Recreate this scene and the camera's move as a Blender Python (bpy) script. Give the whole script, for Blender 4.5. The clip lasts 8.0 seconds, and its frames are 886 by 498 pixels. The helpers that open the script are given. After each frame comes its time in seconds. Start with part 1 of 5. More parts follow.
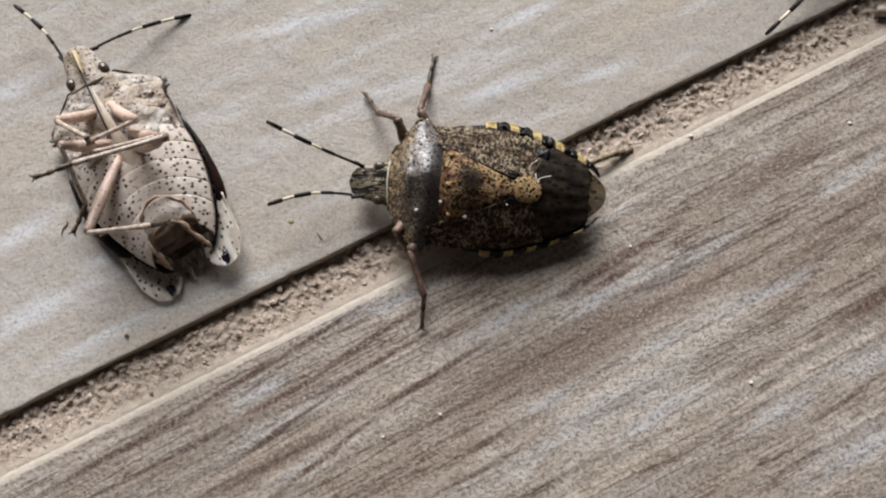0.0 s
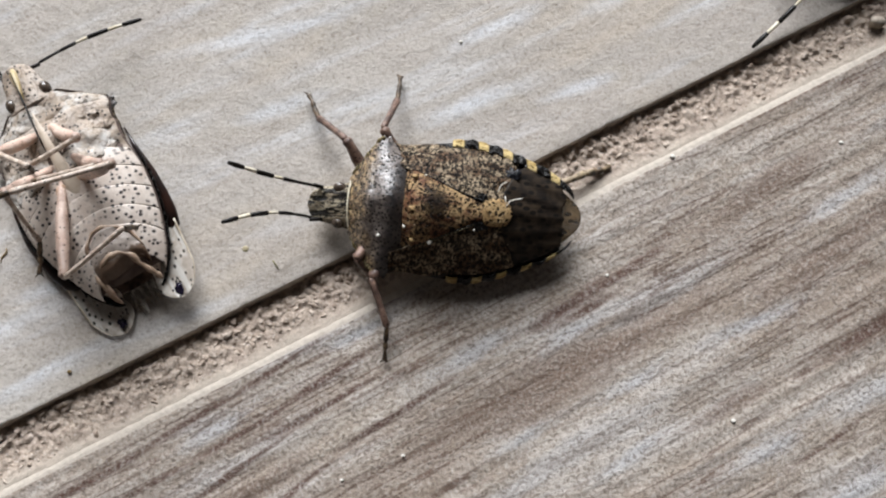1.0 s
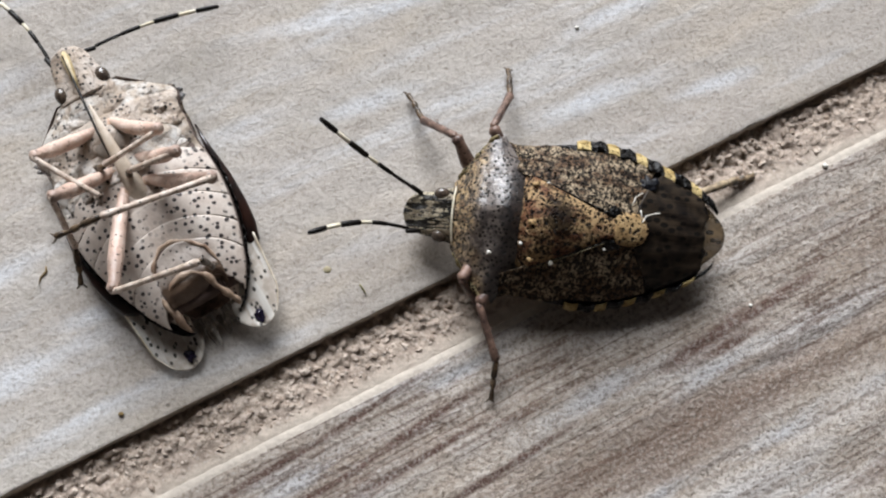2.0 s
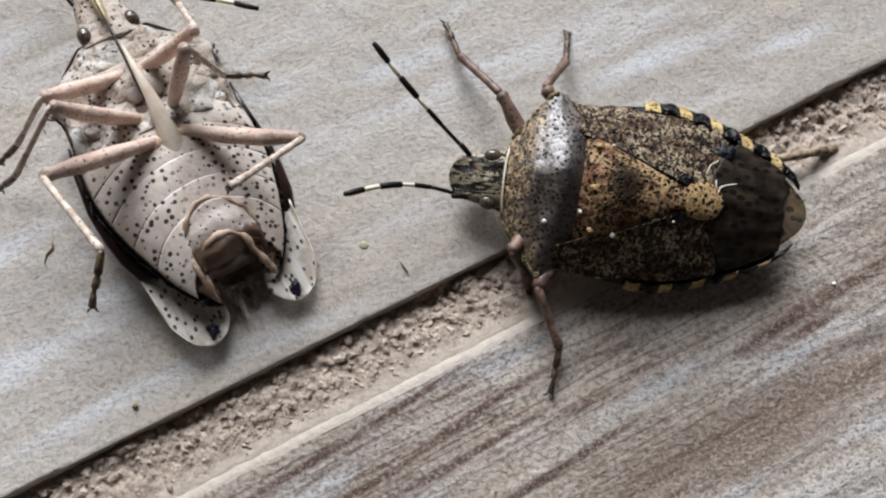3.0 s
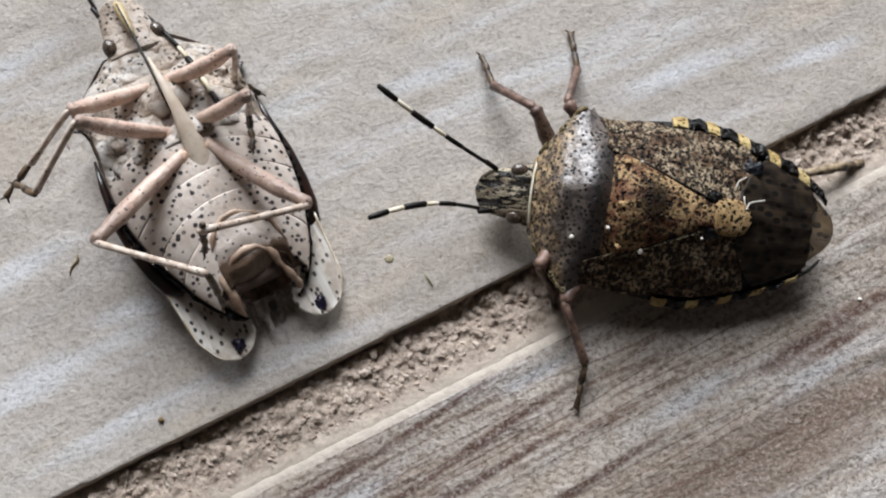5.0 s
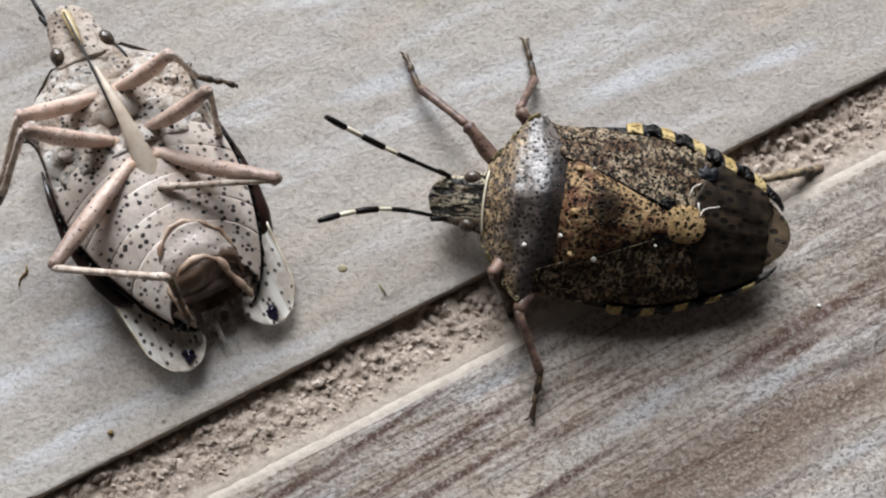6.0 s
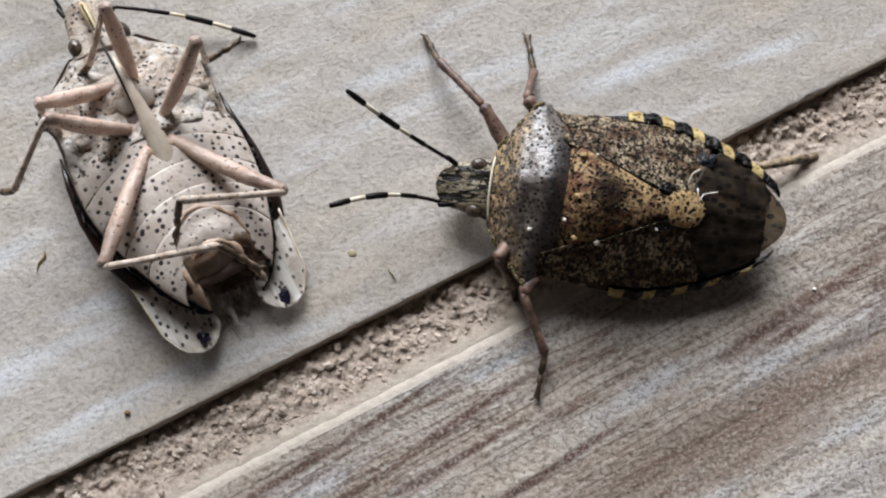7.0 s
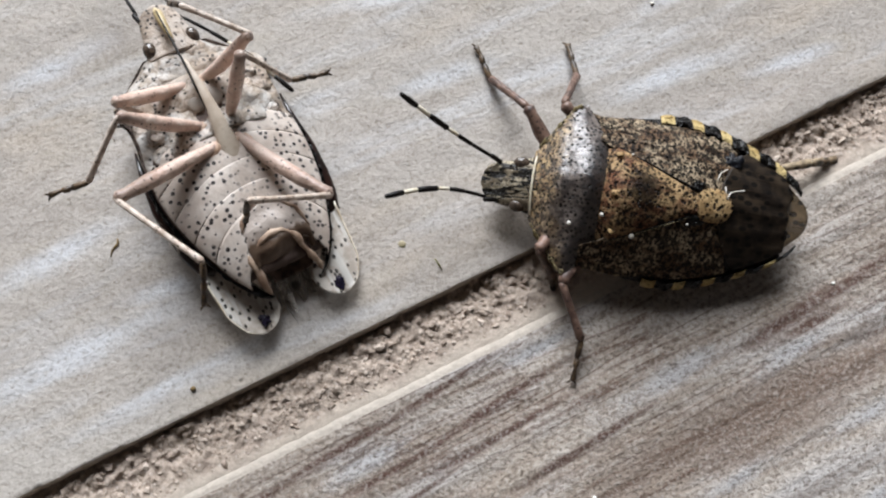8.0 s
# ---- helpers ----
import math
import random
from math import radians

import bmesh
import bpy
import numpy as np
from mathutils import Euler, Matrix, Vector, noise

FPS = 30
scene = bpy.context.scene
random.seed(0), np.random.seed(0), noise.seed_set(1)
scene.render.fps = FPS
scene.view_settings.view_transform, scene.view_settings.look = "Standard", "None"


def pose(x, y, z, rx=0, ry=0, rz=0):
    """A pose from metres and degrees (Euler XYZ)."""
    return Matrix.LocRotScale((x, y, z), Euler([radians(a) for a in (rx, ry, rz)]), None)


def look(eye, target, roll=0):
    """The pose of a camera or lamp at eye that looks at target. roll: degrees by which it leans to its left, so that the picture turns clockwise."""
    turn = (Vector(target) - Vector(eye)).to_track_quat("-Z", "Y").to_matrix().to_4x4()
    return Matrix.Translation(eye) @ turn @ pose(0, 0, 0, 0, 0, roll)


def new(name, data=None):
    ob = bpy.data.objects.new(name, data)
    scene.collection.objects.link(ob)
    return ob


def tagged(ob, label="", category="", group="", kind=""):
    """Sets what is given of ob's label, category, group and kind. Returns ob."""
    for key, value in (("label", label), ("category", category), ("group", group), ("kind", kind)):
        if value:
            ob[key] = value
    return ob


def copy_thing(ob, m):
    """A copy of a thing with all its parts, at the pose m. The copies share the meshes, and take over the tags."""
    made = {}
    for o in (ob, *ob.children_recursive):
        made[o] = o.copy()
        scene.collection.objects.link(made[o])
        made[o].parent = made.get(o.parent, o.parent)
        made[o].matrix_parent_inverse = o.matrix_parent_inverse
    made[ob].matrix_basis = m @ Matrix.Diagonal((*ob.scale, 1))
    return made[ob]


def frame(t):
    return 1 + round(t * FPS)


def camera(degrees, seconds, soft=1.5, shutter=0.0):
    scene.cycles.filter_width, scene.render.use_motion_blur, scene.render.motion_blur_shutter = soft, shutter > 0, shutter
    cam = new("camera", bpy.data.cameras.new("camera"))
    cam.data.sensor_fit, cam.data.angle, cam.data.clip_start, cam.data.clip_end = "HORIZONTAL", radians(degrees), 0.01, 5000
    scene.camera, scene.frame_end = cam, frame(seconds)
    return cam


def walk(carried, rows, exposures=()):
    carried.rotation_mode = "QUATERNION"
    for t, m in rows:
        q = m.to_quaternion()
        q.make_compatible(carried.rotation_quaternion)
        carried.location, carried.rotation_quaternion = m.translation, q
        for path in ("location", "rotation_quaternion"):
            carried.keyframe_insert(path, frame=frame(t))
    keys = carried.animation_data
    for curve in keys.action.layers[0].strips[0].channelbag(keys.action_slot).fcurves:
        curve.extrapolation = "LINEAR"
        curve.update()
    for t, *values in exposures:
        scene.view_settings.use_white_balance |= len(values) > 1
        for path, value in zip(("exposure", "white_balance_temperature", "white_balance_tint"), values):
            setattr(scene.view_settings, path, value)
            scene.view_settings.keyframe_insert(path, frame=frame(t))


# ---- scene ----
# All lengths below are written in millimetres and turned into metres by MM.
MM = 0.001
cam = camera(48.0, 8.0, soft=2.2)
# seconds, eye in mm, turn in degrees
ROWS = [
    (0.0, 6.311, -14.988, 59.676, 12.564, -2.704, -0.690),
    (0.2, 6.945, -12.737, 59.995, 11.979, -2.679, -0.841),
    (0.4, 9.442, -12.893, 59.741, 11.721, -2.583, -0.773),
    (0.5, 10.233, -13.329, 59.248, 11.692, -2.830, -0.704),
    (0.6, 11.780, -13.231, 58.613, 11.688, -2.728, -0.797),
    (0.8, 10.377, -11.478, 57.852, 11.286, -2.744, -0.710),
    (1.0, 8.368, -11.334, 56.824, 11.313, -2.885, -0.694),
    (1.2, 7.023, -11.271, 55.562, 11.176, -3.241, -0.585),
    (1.4, 4.127, -10.282, 53.594, 10.889, -3.265, -0.491),
    (1.5, 3.463, -9.224, 52.598, 10.587, -3.278, -0.384),
    (1.6, 1.857, -8.448, 49.632, 11.037, -3.636, -0.274),
    (1.7, 3.212, -7.346, 49.229, 10.036, -3.468, -0.009),
    (2.8, 2.218, -8.905, 43.622, 11.240, -2.609, -0.245),
    (3.0, 1.528, -8.650, 43.165, 11.217, -2.520, -0.195),
    (3.2, 0.273, -8.021, 43.277, 11.045, -2.266, -0.124),
    (3.5, 0.339, -8.153, 42.968, 10.795, -2.176, 0.004),
    (3.7, -0.339, -8.345, 42.616, 10.671, -2.271, 0.077),
    (4.0, -0.742, -8.381, 43.296, 10.262, -2.132, 0.158),
    (4.2, -0.316, -8.371, 43.399, 10.461, -2.302, 0.166),
    (4.5, 0.397, -8.432, 43.293, 10.789, -2.138, 0.110),
    (4.7, 0.405, -7.630, 43.174, 10.575, -2.524, 0.090),
    (5.8, 1.627, -7.609, 43.338, 11.082, -2.534, -0.105),
    (6.0, 2.378, -7.360, 42.860, 10.937, -2.568, -0.290),
    (6.2, 2.591, -7.371, 42.769, 11.271, -2.677, -0.401),
    (6.5, 2.872, -6.887, 42.794, 10.963, -2.937, -0.656),
    (6.8, 1.376, -7.770, 42.922, 11.137, -2.926, -0.598),
    (7.0, 1.701, -8.491, 43.904, 11.277, -2.943, -0.469),
    (7.2, 0.640, -9.124, 45.606, 11.182, -3.041, -0.370),
    (7.5, -1.395, -9.800, 45.967, 11.171, -2.906, -0.013),
    (7.7, -1.731, -9.661, 46.122, 11.326, -3.023, 0.138),
    (8.0, -0.082, -9.924, 46.894, 11.739, -2.533, 0.335),
]
walk(cam, [(t, pose(x * MM, y * MM, z * MM, rx, ry, rz)) for t, x, y, z, rx, ry, rz in ROWS],
     exposures=[(0.0, 0.33, 6680, 11), (0.5, 0.41, 6500, 10.4), (0.8, 0.53, 6420, 10), (1.6, 0.54, 6350, 10), (3.0, 0.45, 6310, 10.5), (7.0, 0.46, 6310, 10), (7.5, 0.5, 6280, 10), (8.0, 0.52, 6270, 10)])

# ---- light: a bright overcast sky, brighter from beyond the upper tile ----
world = bpy.data.worlds.new("sky")
scene.world = world
world.use_nodes = True
wn, wl = world.node_tree.nodes, world.node_tree.links
sky = wn.new("ShaderNodeTexSky")
sky.sky_type, sky.sun_disc = "NISHITA", False
sky.sun_elevation, sky.sun_rotation = radians(32), radians(-20)
sky.dust_density, sky.ozone_density = 5.0, 1.0
grey = wn.new("ShaderNodeHueSaturation")      # cloud takes the blue out of the sky
grey.inputs["Saturation"].default_value = 0.25
wl.new(sky.outputs["Color"], grey.inputs["Color"])
wl.new(grey.outputs["Color"], wn["Background"].inputs["Color"])
wn["Background"].inputs["Strength"].default_value = 0.036

sun = new("sun", bpy.data.lights.new("sun", "SUN"))
sun.data.energy, sun.data.angle, sun.data.color = 4.2, radians(36), (0.935, 0.96, 1.0)
sun.matrix_world = look((-0.13, 0.74, 0.47), (0, 0, 0))


# ---- materials ----
def lin(hexa):
    """A linear colour from an sRGB hex string."""
    c = [int(hexa[i:i + 2], 16) / 255 for i in (0, 2, 4)]
    return tuple((v / 12.92 if v < 0.04045 else ((v + 0.055) / 1.055) ** 2.4) for v in c) + (1.0,)


class Mat:
    """A small builder for node materials whose coordinates are millimetres of the object's own space."""

    def __init__(self, name, rough=0.6, metal=0.0, spec=0.5):
        self.m = bpy.data.materials.new(name)
        self.m.use_nodes = True
        self.n, self.l = self.m.node_tree.nodes, self.m.node_tree.links
        self.b = self.n["Principled BSDF"]
        self.b.inputs["Roughness"].default_value = rough
        self.b.inputs["Metallic"].default_value = metal
        self.b.inputs["Specular IOR Level"].default_value = spec
        self.co = self.n.new("ShaderNodeTexCoord").outputs["Object"]

    def coord(self, sx=1.0, sy=1.0, sz=1.0, shift=(0, 0, 0)):
        mp = self.n.new("ShaderNodeMapping")
        mp.inputs["Scale"].default_value = (sx / MM, sy / MM, sz / MM)
        mp.inputs["Location"].default_value = shift
        self.l.new(self.co, mp.inputs["Vector"])
        return mp.outputs["Vector"]

    def noise(self, vec, scale=1.0, detail=4.0, rough=0.55, warp=0.0):
        t = self.n.new("ShaderNodeTexNoise")
        t.inputs["Scale"].default_value, t.inputs["Detail"].default_value = scale, detail
        t.inputs["Roughness"].default_value, t.inputs["Distortion"].default_value = rough, warp
        self.l.new(vec, t.inputs["Vector"])
        return t.outputs["Fac"]

    def cells(self, vec, scale=1.0, jitter=1.0, flat=False):
        t = self.n.new("ShaderNodeTexVoronoi")
        t.voronoi_dimensions = "2D" if flat else "3D"
        t.inputs["Scale"].default_value, t.inputs["Randomness"].default_value = scale, jitter
        self.l.new(vec, t.inputs["Vector"])
        return t.outputs["Distance"]

    def ramp(self, fac, lo, hi, a=0.0, b=1.0):
        r = self.n.new("ShaderNodeMapRange")
        r.interpolation_type = "SMOOTHSTEP"
        for key, v in (("From Min", lo), ("From Max", hi), ("To Min", a), ("To Max", b)):
            r.inputs[key].default_value = v
        self.l.new(fac, r.inputs["Value"])
        return r.outputs["Result"]

    def times(self, a, b, op="MULTIPLY"):
        r = self.n.new("ShaderNodeMath")
        r.operation = op
        for i, v in enumerate((a, b)):
            if isinstance(v, (int, float)):
                r.inputs[i].default_value = v
            else:
                self.l.new(v, r.inputs[i])
        return r.outputs["Value"]

    def mix(self, fac, a, b):
        r = self.n.new("ShaderNodeMix")
        r.data_type = "RGBA"
        for key, v in ((0, fac), (6, a), (7, b)):
            if isinstance(v, (int, float, tuple)):
                r.inputs[key].default_value = v
            else:
                self.l.new(v, r.inputs[key])
        return r.outputs[2]

    def strokes(self, rows, wiggle=0.5):
        """How far each place lies from the nearest of the tapered strokes (x0, y0, x1, y1, half width), 1 at their rims."""
        bend = self.n.new("ShaderNodeCombineXYZ")
        self.l.new(self.times(self.times(self.noise(self.coord(0.16, 0.5, 0.1, (6, 2, 1)), 1.0, 3), 0.5, "SUBTRACT"), wiggle), bend.inputs["Y"])
        bent = self.n.new("ShaderNodeVectorMath")
        self.l.new(self.coord(), bent.inputs[0])
        self.l.new(bend.outputs[0], bent.inputs[1])
        field = 9.0
        for x0, y0, x1, y1, w in rows:
            mp = self.n.new("ShaderNodeMapping")
            mp.vector_type = "TEXTURE"
            mp.inputs["Location"].default_value = ((x0 + x1) / 2, (y0 + y1) / 2, 0)
            mp.inputs["Rotation"].default_value = (0, 0, math.atan2(y1 - y0, x1 - x0))
            mp.inputs["Scale"].default_value = (math.hypot(x1 - x0, y1 - y0) / 2, w, 1000)
            self.l.new(bent.outputs[0], mp.inputs["Vector"])
            far = self.n.new("ShaderNodeVectorMath")
            far.operation = "LENGTH"
            self.l.new(mp.outputs[0], far.inputs[0])
            field = self.times(far.outputs["Value"], field, "MINIMUM")
        return field

    def axis(self, vec, which):
        s = self.n.new("ShaderNodeSeparateXYZ")
        self.l.new(vec, s.inputs[0])
        return s.outputs[which]

    def base(self, colour):
        if isinstance(colour, tuple):
            self.b.inputs["Base Color"].default_value = colour
        else:
            self.l.new(colour, self.b.inputs["Base Color"])
        return self

    def rough(self, fac):
        self.l.new(fac, self.b.inputs["Roughness"])
        return self

    def bump(self, height, depth=0.05, strength=1.0):
        """depth: mm between the height's 0 and 1."""
        bp = self.n.new("ShaderNodeBump")
        bp.inputs["Distance"].default_value, bp.inputs["Strength"].default_value = depth * MM, strength
        self.l.new(height, bp.inputs["Height"])
        self.l.new(bp.outputs["Normal"], self.b.inputs["Normal"])
        self.l.new(bp.outputs["Normal"], self.b.inputs["Coat Normal"])
        return self


# printed grain of the tiles: strokes along the joint's x axis, in mm (ends and half width)
DARK_LINES = [(-24, -5.05, -14, -4.8, 0.2), (-15, -4.65, -8.5, -4.25, 0.17), (-9.5, -4.2, -4.2, -3.75, 0.14), (-1, -3.6, 3.2, -3.1, 0.17),
              (-21, -6.65, -13, -6.6, 0.13), (-13, -6.55, -6, -6.05, 0.13), (-7.5, -6.05, -1.2, -5.5, 0.18), (-15, -8.6, -8, -7.6, 0.14),
              (-8.5, -7.3, -1.5, -7.0, 0.16), (-12.5, -11.1, -6, -10, 0.17), (-6, -9.7, 1.5, -9.1, 0.18), (7.6, -8.7, 12.2, -8.2, 0.3),
              (11.5, -8.4, 15.8, -8.0, 0.25), (8.8, -9.25, 12.3, -9.05, 0.2), (21, -18.1, 29, -17.6, 0.35), (17, -22.4, 21, -22.1, 0.16)]
BROWN_PATCHES = [(-2, -11.6, 17.5, -11.8, 1.1), (2.0, -12.5, 10.5, -12.3, 1.5), (19, -8.1, 28.5, -7.0, 0.8), (19.5, -13.5, 31.5, -12.0, 0.9),
                 (13, -17.8, 18.5, -17.9, 0.45), (7.5, -8.8, 13, -8.2, 0.6), (-16, -9.7, -7, -9.2, 0.5), (21, -18.3, 30, -17.5, 0.7)]
BLUE_WHITE = [(8.5, -14.2, 13.5, -13.8, 0.5), (15.5, -14.2, 22, -14.5, 0.5), (1.5, -13.9, 5.5, -14.0, 0.4), (6, -17.9, 11.5, -17.3, 0.4),
              (20.5, -21.2, 28, -20.8, 0.7), (14, -21.0, 18.3, -21.0, 0.7), (15.5, -25.4, 21.5, -25.1, 0.7), (-0.5, -8.4, 6.5, -8.1, 0.6),
              (7, -10.1, 12, -9.7, 0.5), (-14, -5.75, -9, -5.4, 0.4), (24, -10.6, 32, -10.0, 0.5), (-4, -4.6, 0.5, -4.3, 0.35)]
WHITE_STREAKS = [(-24.5, 5.0, -16.5, 5.0, 0.55), (-22, 1.55, -15.2, 1.8, 0.32), (-23, 9.4, -18, 9.8, 0.5), (-18, 6.1, -15, 5.6, 0.4),
                 (7.5, 5.25, 13.5, 4.6, 0.45), (14.5, 3.15, 19, 2.6, 0.32), (-2.5, 10.1, 2.5, 9.5, 0.4), (-3, 15.4, 5, 13.6, 0.4),
                 (11.5, 8.6, 16.5, 8.7, 0.4), (-19.5, 18.3, -15, 18.5, 0.5), (20, 7.0, 28, 7.6, 0.4), (16, 12.5, 23, 12.2, 0.4)]


def tile_material(name, dark_grain):
    """Glazed wood-look tile: orange-peel grains, soft streaks along x, and dark fibres on the brown one."""
    m = Mat(name, rough=0.7, spec=0.3)
    fine = m.coord(0.8, 1, 1)
    grain = m.noise(fine, 4.6, 5, 0.68)
    speck = m.noise(m.coord(1, 1, 1, (4, 9, 2)), 5.5, 2, 0.5)
    broad = m.noise(m.coord(0.03, 0.13, 0.1), 1.0, 4, 0.55, 0.4)
    patch_ = m.noise(m.coord(0.07, 0.2, 0.1, (7, 2, 0)), 1.0, 4, 0.6, 0.3)
    streak = m.noise(m.coord(0.06, 0.46, 0.3, (3, 1, 0)), 1.0, 4, 0.6, 0.3)
    lines = m.noise(m.coord(0.035, 0.95, 0.5, (9, 4, 0)), 1.0, 4, 0.6, 0.15)
    hair = m.noise(m.coord(0.05, 2.1, 0.5, (2, 8, 0)), 1.0, 3, 0.6, 0.1)
    sandy = m.noise(m.coord(1, 1, 1, (8, 3, 5)), 6.5, 4, 0.7)
    clouds = m.noise(m.coord(0.35, 0.6, 0.3, (5, 5, 0)), 1.0, 4, 0.6, 0.4)
    gritty = m.ramp(sandy, 0.38, 0.56, 0.35, 1.0)
    ragged = m.times(m.times(speck, 0.25), m.times(grain, 0.35), "ADD")
    rough_rim = m.times(m.times(m.times(clouds, sandy, "ADD"), 1.0, "SUBTRACT"), 1.5)

    def laid(c, rows, tone, amount, lo, hi, wiggle, broken=True):
        fac = m.ramp(m.times(m.strokes(rows, wiggle), rough_rim, "ADD"), lo, hi, amount, 0.0)
        return m.mix(m.times(fac, gritty) if broken else fac, c, lin(tone))

    if dark_grain:
        c = m.mix(m.ramp(broad, 0.3, 0.7), lin("B3A79B"), lin("BFB6AC"))
        c = m.mix(m.ramp(clouds, 0.4, 0.66, 0.0, 0.6), c, lin("A39585"))
        c = m.mix(m.ramp(streak, 0.5, 0.72, 0.0, 0.6), c, lin("C9C8C8"))
        tan = m.times(patch_, m.times(lines, 0.35), "ADD")
        c = m.mix(m.times(m.ramp(tan, 0.58, 0.86, 0.0, 0.55), gritty), c, lin("7A6655"))
        low = m.times(m.times(lines, m.times(broad, 0.5), "ADD"), m.times(ragged, 0.6), "ADD")
        c = m.mix(m.times(m.ramp(low, 0.76, 0.95, 0.45, 0.0), gritty), c, lin("7C6A5C"))
        c = m.mix(m.times(m.ramp(m.times(hair, m.times(patch_, 0.4), "ADD"), 0.5, 0.63, 0.4, 0.0), gritty), c, lin("65503F"))
        rings = m.noise(m.coord(0.024, 0.4, 0.5, (1, 5, 0)), 1.0, 4, 0.5, 0.1)
        for level, tone in ((0.42, "5A463C"), (0.5, "664F43"), (0.58, "5E4A40")):
            near = m.times(m.times(rings, level, "SUBTRACT"), m.times(m.times(grain, 0.5, "SUBTRACT"), 0.03), "ADD")
            near = m.times(near, 0.0, "ABSOLUTE")
            fade = m.ramp(m.times(patch_, m.times(hair, 0.4), "ADD"), 0.55, 0.78, 0.0, 0.9)
            c = m.mix(m.times(m.times(m.ramp(near, 0.003, 0.014, 1.0, 0.0), fade), gritty), c, lin(tone))
        c = laid(c, BROWN_PATCHES, "6C574A", 0.8, 0.4, 1.5, 0.6)
        c = laid(c, BLUE_WHITE, "BFC0C2", 0.65, 0.0, 1.4, 0.5, False)
        c = laid(c, DARK_LINES, "583F36", 1.0, 0.6, 1.7, 0.45)
    else:
        c = m.mix(m.ramp(broad, 0.3, 0.7), lin("AFA69D"), lin("BAB3AA"))
        c = m.mix(m.ramp(patch_, 0.5, 0.72, 0.0, 0.6), c, lin("C0B2A0"))
        c = m.mix(m.ramp(clouds, 0.5, 0.7, 0.0, 0.45), c, lin("B3AA9C"))
        c = m.mix(m.ramp(m.times(streak, m.times(ragged, 0.12), "ADD"), 0.52, 0.78, 0.0, 0.6), c, lin("D6D9DD"))
        c = m.mix(m.ramp(m.times(lines, m.times(ragged, 0.4), "ADD"), 0.42, 0.66, 0.4, 0.0), c, lin("B0A79E"))
        c = laid(c, WHITE_STREAKS, "D3D5D8", 0.75, 0.0, 1.9, 0.6, False)
    c = m.mix(m.ramp(m.times(grain, sandy, "ADD"), 0.72, 1.0, 0.9 if dark_grain else 0.6, 0.0), c, lin("665A4F" if dark_grain else "82776B"))
    grit = m.noise(m.coord(1, 1, 1, (2, 6, 9)), 4.6, 3, 0.6)
    c = m.mix(m.ramp(grit, 0.36, 0.5, 0.45 if dark_grain else 0.22, 0.0), c, lin("5C4E42" if dark_grain else "81766A"))
    c = m.mix(m.ramp(grit, 0.52, 0.66, 0.0, 0.22), c, lin("D2CDC6"))
    c = m.mix(m.ramp(m.cells(fine, 0.5), 0.03, 0.05, 0.5, 0.0), c, lin("4A3F38"))
    m.base(c)
    h = m.times(m.times(m.times(grain, 0.6), m.times(grit, 0.9), "ADD"), m.times(sandy, 0.7), "ADD")
    if dark_grain:
        h = m.times(h, m.times(m.times(lines, 0.4), m.times(hair, 0.12), "ADD"), "ADD")
    return m.bump(h, 0.15, 0.62 if dark_grain else 0.42).m


M_TILE_PALE = tile_material("tile_pale_wood_look", 0)
M_TILE_DARK = tile_material("tile_brown_wood_look", True)


def tile_edge_material():
    m = Mat("tile_raw_edge", rough=0.85, spec=0.2)
    v = m.coord()
    g = m.noise(v, 3.0, 4, 0.6)
    c = m.mix(m.ramp(g, 0.3, 0.7), lin("B2A89C"), lin("C2B8AB"))
    c = m.mix(m.ramp(m.noise(v, 0.7, 3), 0.58, 0.78, 0.0, 0.4), c, lin("A3968A"))
    return m.base(c).bump(g, 0.06).m


def grout_material():
    m = Mat("sandy_grout", rough=0.95, spec=0.15)
    v = m.coord()
    g, big = m.noise(v, 2.6, 6, 0.7), m.noise(v, 0.55, 3)
    c = m.mix(m.ramp(g, 0.3, 0.68), lin("938376"), lin("CCBCAC"))
    c = m.mix(m.ramp(big, 0.45, 0.7, 0.0, 0.55), c, lin("B8A79A"))
    c = m.mix(m.ramp(m.cells(v, 3.0), 0.12, 0.3, 0.45, 0.0), c, lin("D6CCC2"))
    y = m.times(m.axis(v, 1), m.times(big, 1.2), "ADD")
    smooth = m.ramp(y, -2.7, -1.7, 1.0, 0.0)
    c = m.mix(m.times(smooth, 0.8), c, lin("C4B9AB"))
    return m.base(c).bump(m.times(g, m.ramp(y, -2.1, -1.3, 0.35, 1.0)), 0.25).m


def crumb_material():
    m = Mat("sand_grains", rough=0.9, spec=0.25)
    geo = m.n.new("ShaderNodeNewGeometry")
    g = m.noise(m.coord(), 6.0, 3)
    c = m.mix(geo.outputs["Random Per Island"], lin("A29284"), lin("D3C5B7"))
    c = m.mix(m.ramp(g, 0.35, 0.6, 0.4, 0.0), c, lin("7A6754"))
    return m.base(c).bump(g, 0.05).m


M_EDGE, M_GROUT, M_CRUMB = tile_edge_material(), grout_material(), crumb_material()


